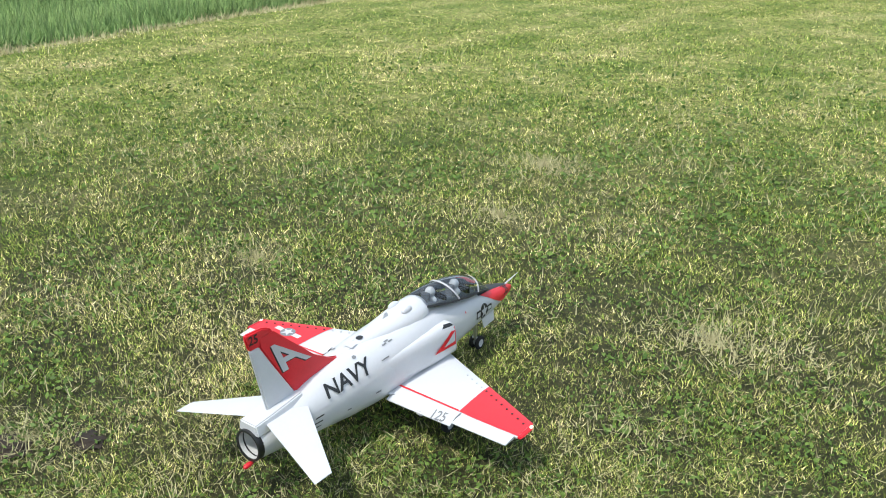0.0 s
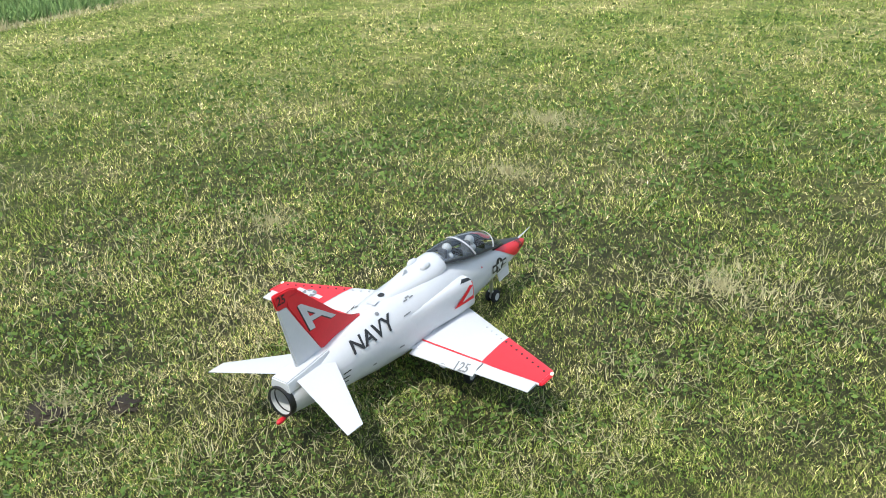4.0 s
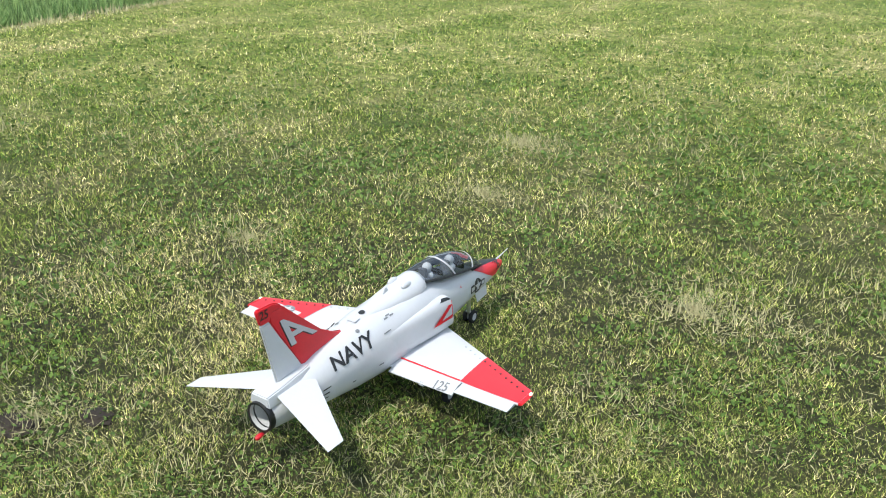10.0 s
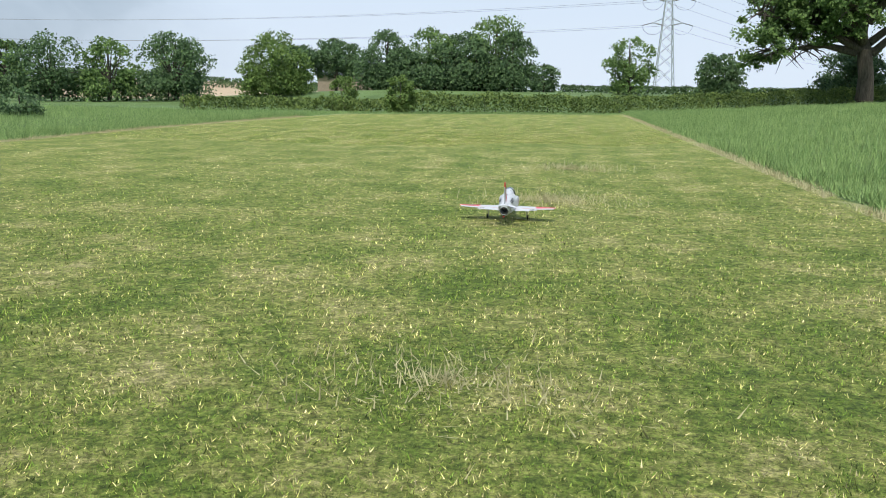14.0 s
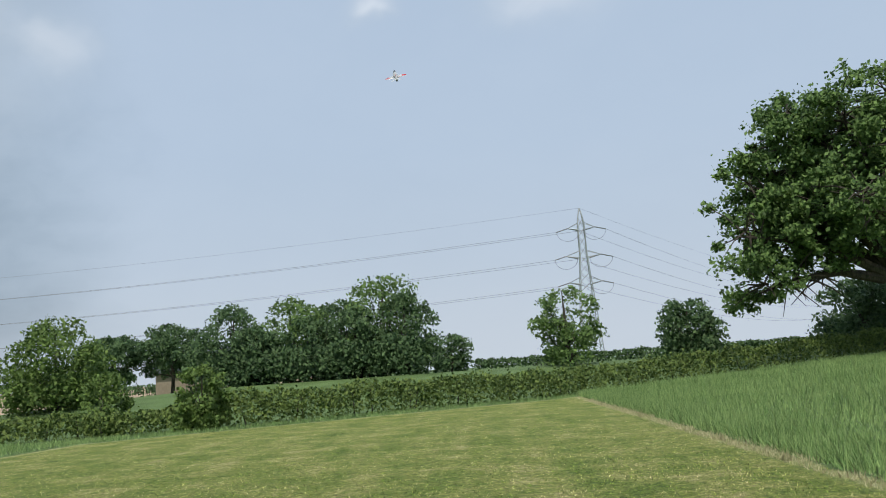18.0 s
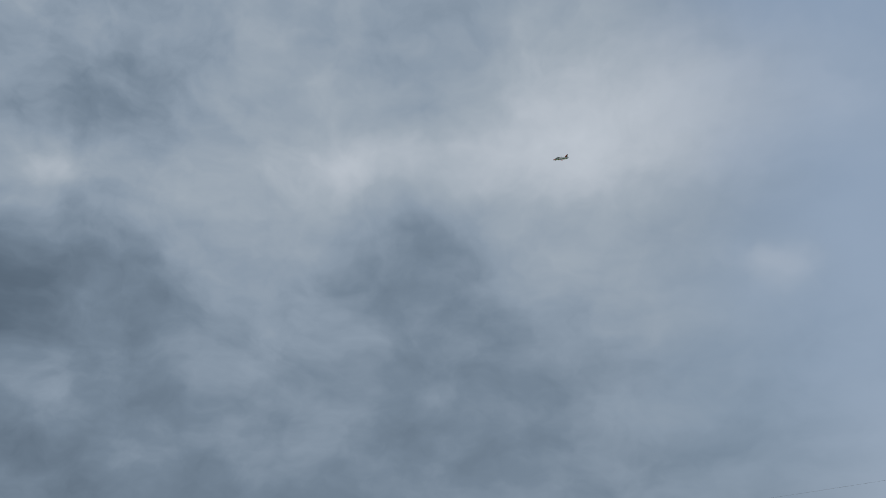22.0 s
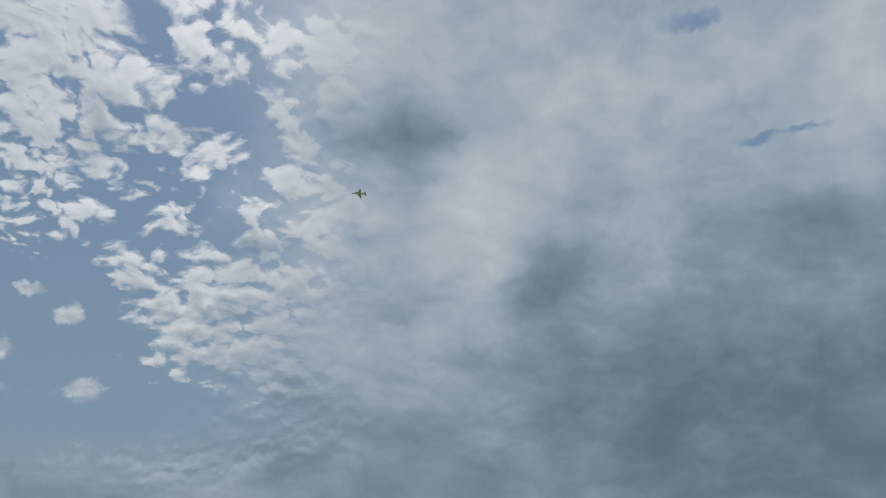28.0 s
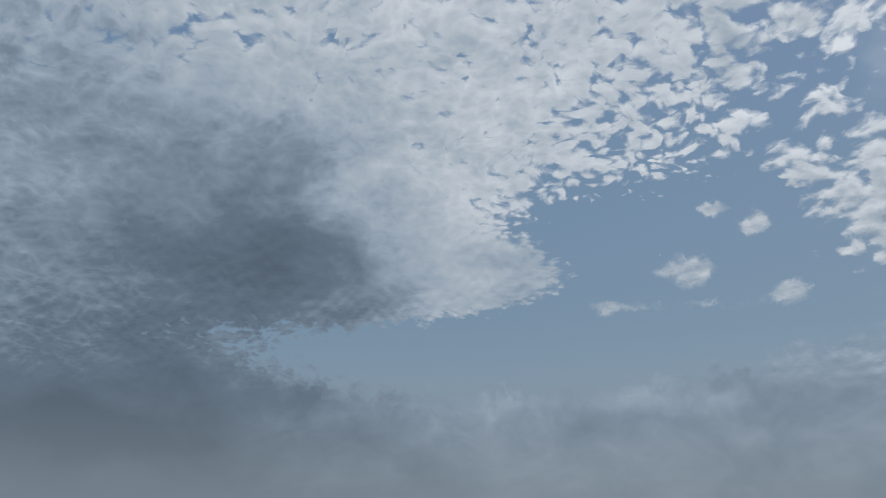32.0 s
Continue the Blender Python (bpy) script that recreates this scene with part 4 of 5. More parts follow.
def build_barn():
    ob = thing("barn", pose(-26.5, 120, 1.0, 0, 0, 12), "distant pale brick barn with a grey slate roof", "building")
    bm = bmesh.new()
    box(bm, (-3.5, -2.5, 0), (3.5, 2.5, 2.2))
    part("wall", bm, BRICKWORK, ob, smooth_faces=False)
    bm = bmesh.new()
    plate(bm, [(-2.9, 2.1), (0, 4.2), (2.9, 2.1), (2.9, 2.3), (0, 4.4), (-2.9, 2.3)], 7.6, lambda a, b, c: (c, a, b))
    part("roof", bm, SLATE, ob, smooth_faces=False)


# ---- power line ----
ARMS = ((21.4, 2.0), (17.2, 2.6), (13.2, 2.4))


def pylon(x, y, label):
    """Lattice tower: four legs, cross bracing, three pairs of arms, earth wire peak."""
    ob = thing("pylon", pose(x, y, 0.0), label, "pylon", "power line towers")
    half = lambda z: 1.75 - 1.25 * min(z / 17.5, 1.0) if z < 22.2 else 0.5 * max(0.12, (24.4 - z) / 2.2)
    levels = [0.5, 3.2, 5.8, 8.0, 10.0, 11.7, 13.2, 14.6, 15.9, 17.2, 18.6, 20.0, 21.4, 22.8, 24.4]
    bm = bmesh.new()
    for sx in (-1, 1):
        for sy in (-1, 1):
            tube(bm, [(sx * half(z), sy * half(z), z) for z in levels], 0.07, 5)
    part("leg", bm, HAZY_STEEL, ob)
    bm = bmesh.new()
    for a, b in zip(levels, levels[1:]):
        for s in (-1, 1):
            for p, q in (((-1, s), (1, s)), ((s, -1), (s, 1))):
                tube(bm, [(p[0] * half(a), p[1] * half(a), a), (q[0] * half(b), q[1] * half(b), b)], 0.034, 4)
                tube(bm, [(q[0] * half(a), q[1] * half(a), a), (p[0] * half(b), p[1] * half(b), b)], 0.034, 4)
    part("bracing", bm, HAZY_STEEL, ob)
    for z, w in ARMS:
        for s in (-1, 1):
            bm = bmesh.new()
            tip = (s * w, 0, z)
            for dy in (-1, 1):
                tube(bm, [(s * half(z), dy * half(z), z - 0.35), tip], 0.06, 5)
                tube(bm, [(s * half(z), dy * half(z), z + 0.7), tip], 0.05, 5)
            arm = part("arm", bm, HAZY_STEEL, ob)
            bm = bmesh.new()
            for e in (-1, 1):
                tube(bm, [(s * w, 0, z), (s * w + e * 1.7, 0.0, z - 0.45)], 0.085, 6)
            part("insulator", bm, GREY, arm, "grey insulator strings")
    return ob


def span(a, b, sag, r=0.019):
    """One sagging conductor between two points."""
    a, b = Vector(a), Vector(b)
    ob = thing("power_cable", Matrix.Translation(a), "thin dark overhead power cable between towers", "cable", "overhead cables")
    bm = bmesh.new()
    d = b - a
    pts = [d * t - Vector((0, 0, sag * 4 * t * (1 - t))) for t in [i / 24 for i in range(25)]]
    tube(bm, pts, r, 5)
    part("conductor", bm, WIRE, ob)


def build_line():
    # tower and cable ends are placed and sized to fit the camera's view
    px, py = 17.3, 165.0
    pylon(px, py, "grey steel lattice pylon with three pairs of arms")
    far = pylon(px - 200, py + 26, "far grey steel lattice pylon along the line")
    pylon(px + 126, py + 200, "far grey steel lattice pylon along the line")
    for z, w in ARMS:
        for s in (-1, 1):
            span((px + s * w - 1.7, py, z - 0.45), (px - 200 + s * w + 1.7, py + 26, z - 0.45), 2.6)
            span((px + s * w + 1.7, py, z - 0.45), (px + 126 + s * w, py + 200, z - 0.45), 4.0)
            # slack jumper under the arm
            bm = bmesh.new()
            loop = thing("jumper_cable", pose(px + s * w, py, z - 0.45), "slack jumper cable hanging under the pylon arm", "cable", "jumper cables")
            tube(bm, [(1.7 * math.cos(q), 0, -1.5 * math.sin(q)) for q in [math.pi * i / 12 for i in range(13)]], 0.026, 5)
            part("conductor", bm, WIRE, loop)
    span((px, py, 24.4), (px - 200, py + 26, 24.4), 2.4, 0.012)
    span((px, py, 24.4), (px + 126, py + 200, 24.4), 3.0, 0.012)



# ---- the model jet ----
# its space: x to its right, y forward from the tailpipe, z up from the wheels' foot
HULL = ((0.012, 0.196, 0.052, 0.052, 2), (0.06, 0.197, 0.058, 0.058, 2), (0.14, 0.202, 0.068, 0.072, 2), (0.25, 0.2125, 0.085, 0.0945, 2.1), (0.38, 0.215, 0.1, 0.11, 2.2),
        (0.5, 0.218, 0.108, 0.12, 2.3), (0.62, 0.2205, 0.112, 0.1245, 2.4), (0.74, 0.223, 0.11, 0.125, 2.4), (0.82, 0.222, 0.102, 0.12, 2.3), (0.88, 0.2185, 0.092, 0.1115, 2.3),
        (0.94, 0.2135, 0.085, 0.1005, 2.3), (1, 0.211, 0.08, 0.091, 2.3), (1.07, 0.2095, 0.074, 0.0815, 2.3), (1.14, 0.209, 0.067, 0.072, 2.2), (1.2102, 0.2065, 0.06, 0.0615, 2.15),
        (1.2804, 0.202, 0.05, 0.049, 2.1), (1.3506, 0.1975, 0.037, 0.0345, 2), (1.4032, 0.194, 0.023, 0.022, 2), (1.4348, 0.1925, 0.012, 0.0125, 2), (1.4442, 0.192, 0.005, 0.006, 2))
HU = [h[0] for h in HULL]


def hull_at(u):
    return [float(np.interp(u, HU, [h[k] for h in HULL])) for k in (1, 2, 3, 4)]


def skin(u, a, out=0.0):
    """A point on the hull: station u, angle a from straight up towards the right."""
    zc, w, h, e = hull_at(u)
    s, c = math.sin(a), math.cos(a)
    return Vector(((w + out) * math.copysign(abs(s) ** (2 / e), s), u, zc + (h + out) * math.copysign(abs(c) ** (2 / e), c)))


def loft(bm, rings, close=True, caps=(True, True)):
    vs = [[bm.verts.new(p) for p in r] for r in rings]
    k = len(vs[0])
    for a, b in zip(vs, vs[1:]):
        for i in range(k if close else k - 1):
            bm.faces.new((a[i], a[(i + 1) % k], b[(i + 1) % k], b[i]))
    if caps[0]:
        bm.faces.new(vs[0][::-1])
    if caps[1]:
        bm.faces.new(vs[-1])
    return vs


def hull_piece(u0, u1, a0=None, a1=None, out=0.0, steps=None, caps=(True, True), sides=40):
    """A length of the hull, whole round or a strip between two angles."""
    bm = bmesh.new()
    us = sorted({u0, u1} | {u for u in np.linspace(u0, u1, steps or max(3, int((u1 - u0) / 0.02)))})
    if a0 is None:
        loft(bm, [[skin(u, 2 * math.pi * i / sides, out) for i in range(sides)] for u in us], True, caps)
    else:
        loft(bm, [[skin(u, a0 + (a1 - a0) * i / 14, out) for i in range(15)] for u in us], False, (False, False))
    return bm


def decal(name, outline, mat, parent, surf, label=""):
    """A flat marking: a closed outline in two surface coordinates, laid just proud of a surface."""
    bm = bmesh.new()
    f = bm.faces.new([bm.verts.new((a, b, 0)) for a, b in outline])
    bmesh.ops.triangulate(bm, faces=[f])
    bmesh.ops.subdivide_edges(bm, edges=bm.edges[:], cuts=2)
    for v in bm.verts:
        v.co = surf(v.co.x, v.co.y)
    return part(name, bm, mat, parent, label, False)


def lettering(name, text, size, mat, parent, surf, shear=0.0, squeeze=1.0, label=""):
    """Letters of the built-in font laid on a surface; surf(a, b) takes metres along and up."""
    cu = bpy.data.curves.new("letters", "FONT")
    cu.body, cu.size, cu.align_x, cu.shear, cu.resolution_u, cu.offset = text, size, "CENTER", shear, 3, size * 0.02
    tmp = new("letters", cu)
    me = bpy.data.meshes.new_from_object(tmp.evaluated_get(bpy.context.evaluated_depsgraph_get()))
    bpy.data.objects.remove(tmp)
    bm = bmesh.new()
    bm.from_mesh(me)
    bpy.data.meshes.remove(me)
    for v in bm.verts:
        v.co = surf(v.co.x * squeeze, v.co.y)
    return part(name, bm, mat, parent, label, False)


def foil(bm, root, tip, thick, s, nose=0.0, k=9):
    """A tapered wing panel. root, tip: (x, front y, back y, z); s: side; thick: share of chord."""
    rings = []
    for f in np.linspace(0, 1, 7):
        x, a, b, z = [root[i] + (tip[i] - root[i]) * f for i in range(4)]
        c = a - b
        up, lo = [], []
        for i in range(k + 1):
            t = i / k
            h = thick * c * (1.45 * math.sqrt(t + 0.0) * (1 - t) + 0.06 * (1 - t) + 0.012)
            up.append((s * x, a - t * c, z + h * 0.62))
            lo.append((s * x, a - t * c, z - h * 0.38))
        rings.append(up + lo[::-1])
    loft(bm, rings)


WING_ROOT, WING_TIP = (0.085, 0.886, 0.516, 0.146), (0.612, 0.624, 0.476, 0.178)


def wing_at(x):
    f = (abs(x) - WING_ROOT[0]) / (WING_TIP[0] - WING_ROOT[0])
    return [WING_ROOT[i] + (WING_TIP[i] - WING_ROOT[i]) * f for i in (1, 2, 3)]


def wing_skin(x, y, out=0.0022, thick=0.085):
    a, b, z = wing_at(x)
    c = a - b
    t = min(1, max(0, (a - y) / c))
    h = thick * c * (1.45 * math.sqrt(t) * (1 - t) + 0.06 * (1 - t) + 0.012)
    return Vector((x, y, z + h * 0.62 + out))


FIN = ((0.405, 0.305), (0.31, 0.352), (0.262, 0.39), (0.135, 0.562), (0.118, 0.570), (0.062, 0.570), (0.048, 0.562), (0.030, 0.25), (0.10, 0.225), (0.405, 0.29))


def fin_plate(outline, thick, bevel=0.004):
    bm = bmesh.new()
    plate(bm, outline, thick, lambda a, b, c: (c, a, b))
    bmesh.ops.bevel(bm, geom=bm.edges[:], offset=bevel, segments=2, affect="EDGES")
    return bm


JET = {}


def build_jet():
    jet = thing("model_jet", pose(-1.777, 1.353, 0, 0, 0, 2.2), "white and red radio-controlled model jet trainer standing on short grass", "model aircraft")
    JET["jet"] = jet
    hull = part("fuselage", hull_piece(0.012, 1.345, caps=(False, True)), WHITE, jet, "smooth glossy white fuselage")
    part("nose_cone", hull_piece(1.340, 1.444, out=0.0006, caps=(False, True)), RED, jet, "red painted nose")
    bm = bmesh.new()
    loft(bm, [[skin(u, (0.66 - 0.25 * max(0, (u - 1.14) / 0.25)) * (i / 7 - 1), 0.0030) for i in range(15)] for u in np.linspace(1.14, 1.395, 14)], False, (False, False))
    part("anti_glare_panel", bm, BLACK, hull, "matt black panel ahead of the windscreen")
    for s in (-1, 1):
        bm = bmesh.new()
        loft(bm, [[skin(u, s * (0.50 + (0.12 + 1.55 * ((u - 1.15) / 0.195)) * i / 9), 0.0022) for i in range(10)] for u in np.linspace(1.15, 1.345, 14)], False, (False, False))
        part("nose_stripe", bm, RED, hull, "red wedge behind the nose")
    # tailpipe: black rim and pale duct
    bm = bmesh.new()
    ring = lambda y, r: [(r * math.cos(2 * math.pi * i / 32), y, 0.196 + r * math.sin(2 * math.pi * i / 32)) for i in range(32)]
    loft(bm, [ring(0.018, 0.0525), ring(0.006, 0.0535), ring(-0.004, 0.052), ring(-0.004, 0.0450), ring(0.02, 0.0445)], True, (False, False))
    part("tailpipe_rim", bm, BLACK, jet, "black rim of the tailpipe")
    bm = bmesh.new()
    loft(bm, [ring(0.0, 0.0448), ring(0.14, 0.043), ring(0.20, 0.038)], True, (False, False))
    part("exhaust_duct", bm, DUCT, jet, "pale inside of the tailpipe")
    bm = bmesh.new()
    loft(bm, [ring(0.20, 0.037), ring(0.202, 0.001)], True, (False, False))
    fan = part("fan_hub", bm, BLACK, jet, "dark fan at the end of the duct")
    # boxy fairing under the fin
    bm = bmesh.new()
    loft(bm, [[(-w, y, z0), (-w * 0.8, y, z1), (w * 0.8, y, z1), (w, y, z0)] for y, w, z0, z1 in ((0.004, 0.044, 0.235, 0.272), (0.08, 0.044, 0.235, 0.280), (0.2, 0.04, 0.25, 0.295))])
    bmesh.ops.bevel(bm, geom=bm.edges[:], offset=0.004, segments=2, affect="EDGES")
    part("tail_fairing", bm, WHITE, jet)
    # spine hump, air inlets on the back and small blades
    bm = bmesh.new()
    loft(bm, [[(w * math.cos(math.pi * i / 12), y, z + h * math.sin(math.pi * i / 12)) for i in range(13)] for y, w, z, h in
              ((0.40, 0.010, 0.318, 0.010), (0.50, 0.030, 0.322, 0.022), (0.60, 0.052, 0.326, 0.038), (0.69, 0.063, 0.328, 0.047), (0.76, 0.066, 0.330, 0.054), (0.80, 0.062, 0.335, 0.053), (0.815, 0.05, 0.34, 0.042))], False, (False, True))
    part("spine", bm, WHITE, jet)
    for s in (-1, 1):
        bm = bmesh.new()
        bmesh.ops.create_uvsphere(bm, u_segments=14, v_segments=10, radius=1.0)
        for v in bm.verts:
            v.co = Vector((s * 0.030 + v.co.x * 0.012, 0.715 + v.co.y * 0.028, 0.372 + v.co.z * 0.015))
        part("back_scoop", bm, WHITE, jet, "rounded white cooling bump")
    bm = bmesh.new()
    plate(bm, [(0.615, 0.362), (0.655, 0.362), (0.64, 0.386), (0.63, 0.386)], 0.004, lambda a, b, c: (c, a, b))
    part("blade_aerial", bm, WHITE, jet)
    # wings: main panel with red tip, separate flap and aileron
    for s, side in ((-1, "left"), (1, "right")):
        bm = bmesh.new()
        foil(bm, WING_ROOT, WING_TIP, 0.085, s)
        for v in bm.verts:   # cut back the trailing edge for flap and aileron
            ax = abs(v.co.x)
            a, b, z = wing_at(ax)
            lim = b + 0.068 - 0.015 * (ax - 0.085) / 0.53
            if v.co.y < lim and ax > 0.09:
                v.co.y = lim
        # rounded tip
        wing = part("wing", bm, WHITE, jet, "white swept wing with red outer panel")
        bm = bmesh.new()
        xs = np.linspace(0.40, 0.612, 8)
        grid = [[wing_skin(s * x, wing_at(x)[0] - t * (wing_at(x)[0] - wing_at(x)[1] - 0.058), 0.0016) for t in np.linspace(0, 1, 10)] for x in xs]
        # slanted inner border of the red panel
        grid[0] = [wing_skin(s * (0.366 + 0.008 * t), wing_at(0.37)[0] - t * (wing_at(0.37)[0] - wing_at(0.37)[1] - 0.062), 0.0016) for t in np.linspace(0, 1, 10)]
        loft(bm, grid, False, (False, False))
        part("red_wing_panel", bm, RED, wing, "bright red outer wing panel")
        bm = bmesh.new()
        loft(bm, [[(s * 0.612, 0.622, 0.172), (s * 0.612, 0.622, 0.186), (s * 0.612, 0.530, 0.186), (s * 0.612, 0.530, 0.173)],
                  [(s * 0.626, 0.602, 0.175), (s * 0.626, 0.602, 0.183), (s * 0.626, 0.532, 0.182), (s * 0.626, 0.532, 0.176)]])
        bmesh.ops.bevel(bm, geom=bm.edges[:], offset=0.003, segments=2, affect="EDGES")
        part("wing_tip", bm, RED, wing)
        bm = bmesh.new()
        bmesh.ops.create_uvsphere(bm, u_segments=10, v_segments=8, radius=0.0062)
        for v in bm.verts:
            v.co = Vector((s * 0.620 + v.co.x * 0.8, 0.600 + v.co.y * 1.4, 0.184 + v.co.z * 0.8))
        part("tip_light", bm, TIP_LIGHT, wing, "small lit wing-tip lamp")
        # dots of vortex generators
        for i in range(12):
            x = 0.26 + 0.030 * i
            bm = bmesh.new()
            bmesh.ops.create_cone(bm, cap_ends=True, segments=6, radius1=0.0042, radius2=0.0036, depth=0.004, matrix=Matrix.Translation(wing_skin(s * x, wing_at(x)[0] - 0.034, 0.002)))
            part("vortex_generator", bm, BLACK if x > 0.366 else PALE, wing)
        # flap, hinged down a little
        bm = bmesh.new()
        hz = wing_at(0.25)[2] + 0.004
        rings = []
        for x in np.linspace(0.100, 0.384, 5):
            a, b, z = wing_at(x)
            y0 = b + 0.066 - 0.015 * (x - 0.085) / 0.53
            rings.append([(s * x, y0, z + 0.0075), (s * x, y0 - 0.03, z + 0.004), (s * x, b - 0.002, z - 0.012), (s * x, b - 0.002, z - 0.015), (s * x, y0, z - 0.007)])
        loft(bm, rings)
        part("flap", bm, WHITE, wing, "white flap lowered for take-off")
        bm = bmesh.new()
        loft(bm, [[wing_skin(s * x, wing_at(x)[1] + o - 0.015 * (x - 0.085) / 0.53, 0.0022) for o in (0.068, 0.076)] for x in np.linspace(0.10, 0.372, 8)], False, (False, False))
        part("hinge_stripe", bm, RED, wing, "thin red line along the flap hinge")
        bm = bmesh.new()
        rings = []
        for x in np.linspace(0.390, 0.603, 5):
            a, b, z = wing_at(x)
            y0 = b + 0.066 - 0.015 * (x - 0.085) / 0.53
            rings.append([(s * x, y0, z + 0.0065), (s * x, b, z + 0.0012), (s * x, b, z - 0.0012), (s * x, y0, z - 0.004)])
        loft(bm, rings)
        part("aileron", bm, WHITE, wing)
        def flap_skin(a, b, s=s):
            x, y = s * 0.325 + a, 0.496 + b
            fa, fb, fz = wing_at(x)
            y0 = fb + 0.066 - 0.015 * (abs(x) - 0.085) / 0.53
            return Vector((x, y, 0.0012 + float(np.interp(y, (fb - 0.002, y0 - 0.03, y0), (fz - 0.012, fz + 0.004, fz + 0.0075)))))
        lettering("number", "125", 0.046, GREY, wing, flap_skin, 0.0, 0.9, "grey number on the flap")
    star = [(math.sin(math.pi * i / 5) * (1.0 if i % 2 == 0 else 0.40), math.cos(math.pi * i / 5) * (1.0 if i % 2 == 0 else 0.40)) for i in range(10)]
    # pale star and bars on the red panel of the port wing
    badge = lambda a, b, o=0.0032: wing_skin(-0.47 + a * 0.030, 0.600 + b * 0.030, o)
    decal("wing_star_disc", [(math.cos(2 * math.pi * i / 20), math.sin(2 * math.pi * i / 20)) for i in range(20)], GREY, jet, badge, "grey star marking on the red wing panel")
    decal("wing_star", [(x * 0.9, y * 0.9) for x, y in star], PALE, jet, lambda a, b: badge(a, b, 0.0044))
    for q in (-1, 1):
        decal("wing_star_bar", [(q * 1.0, 0.4), (q * 2.1, 0.4), (q * 2.1, -0.35), (q * 0.95, -0.35)], PALE, jet, badge)
    # tailplane
    for s in (-1, 1):
        bm = bmesh.new()
        foil(bm, (0.030, 0.212, 0.045, 0.262), (0.308, 0.038, -0.029, 0.212), 0.06, s)
        part("tailplane", bm, WHITE, jet, "white tailplane half drooping to its tip")
    # fin and rudder
    part("fin", fin_plate([(0.415, 0.318), (0.345, 0.336), (0.285, 0.374), (0.217, 0.444), (0.128, 0.530), (0.070, 0.530), (0.072, 0.496), (0.190, 0.286), (0.30, 0.295)], 0.014), RED, jet, "red fin with a long root fillet")
    part("fin_cap", fin_plate([(0.129, 0.529), (0.112, 0.545), (0.088, 0.554), (0.026, 0.555), (0.021, 0.545), (0.034, 0.498), (0.0735, 0.498), (0.0735, 0.529)], 0.013), RED, jet, "red fin top")
    part("rudder", fin_plate([(0.0715, 0.4975), (0.034, 0.4975), (0.082, 0.262), (0.27, 0.270), (0.188, 0.286)], 0.012), WHITE, jet, "white rudder")
    for s in (-1, 1):
        face = lambda a, b, s=s: Vector((s * 0.0084, 0.187 - a * -s if s < 0 else 0.187 + a, 0.385 + b))
        side = lambda ca, cb, off, s=s: (lambda a, b: Vector((s * (0.0072 + off), ca + s * a, cb + b)))
        slope = lambda ca, cb, off, s=s: (lambda a, b: Vector((s * (0.0072 + off), ca + s * a - 0.86 * b, cb + b)))
        lettering("fin_letter_shadow", "A", 0.146, BLACK, jet, slope(0.204, 0.379, 0.0006), 0.0, 1.12)
        lettering("fin_letter", "A", 0.146, PALE, jet, slope(0.2075, 0.382, 0.0014), 0.0, 1.12, "large pale grey letter with a black edge")
        lettering("fin_number", "25", 0.040, BLACK, jet, side(0.050, 0.518, 0.0006), 0.0, 0.9, "small black number near the fin top")
        # fuselage lettering: along the hull side
        sk = lambda u0, a0, out, s=s: (lambda a, b: skin(u0 + s * a, s * (a0 - b / 0.112), out))
        lettering("fuselage_letters", "NAVY", 0.082, BLACK, hull, sk(0.352, 1.14, 0.0042), 0.12, 0.88, "black slanted capital letters")
        lettering("nose_number", "125", 0.052, BLACK, hull, (lambda a, b, s=s: skin(1.352 + s * a, s * (1.42 - b / 0.040), 0.0045)), 0.0, 0.72, "black number on the red nose")
        # star roundel with bars
        rd = lambda a, b, s=s, out=0.0016: skin(1.150 + s * a * 0.030, s * (1.60 - b * 0.030 / 0.07), out)
        decal("roundel", [(math.cos(2 * math.pi * i / 24), math.sin(2 * math.pi * i / 24)) for i in range(24)], BLACK, hull, rd, "black disc with white star and bars")
        decal("roundel_star", [(x * 0.9, y * 0.9) for x, y in star], WHITE, hull, lambda a, b, s=s: rd(a, b, s, 0.0026))
        for q in (-1, 1):
            bar = decal("roundel_bar", [(q * 1.0, 0.45), (q * 2.0, 0.45), (q * 2.0, -0.35), (q * 0.95, -0.35)], BLACK, hull, rd)
            decal("roundel_bar_white", [(q * 1.05, 0.25), (q * 1.85, 0.25), (q * 1.85, -0.15), (q * 1.05, -0.15)], WHITE, hull, lambda a, b, s=s: rd(a, b, s, 0.0026))
        # small stencils and hatch marks: plain bars
        for u, a, w, h in ((0.56, 0.55, 0.010, 0.006), (0.575, 0.62, 0.010, 0.006), (0.52, 1.02, 0.018, 0.004), (0.47, 1.78, 0.012, 0.005), (0.34, 1.85, 0.008, 0.006), (0.545, 0.62, 0.010, 0.006)):
            decal("stencil", [(-w, -h / 2), (w, -h / 2), (w, h / 2), (-w, h / 2)], GREY, hull, lambda x, y, u=u, a=a, s=s: skin(u + x, s * (a - y / 0.11), 0.0018))
        decal("port_cap", [(0.008 * math.cos(2 * math.pi * i / 16), 0.008 * math.sin(2 * math.pi * i / 16)) for i in range(16)], GREY, hull, lambda x, y, s=s: skin(0.42 + x, s * (0.42 - y / 0.11), 0.002), "round grey port cover")
        decal("warning_triangle", [(-0.014, -0.01), (0.012, -0.01), (0.0, 0.014)], RED, hull, lambda x, y, s=s: skin(1.015 + x * 0.4, s * (1.1 - y * 0.4 / 0.1), 0.0018), "small red warning mark")
        # air intake scoop
        bm = bmesh.new()
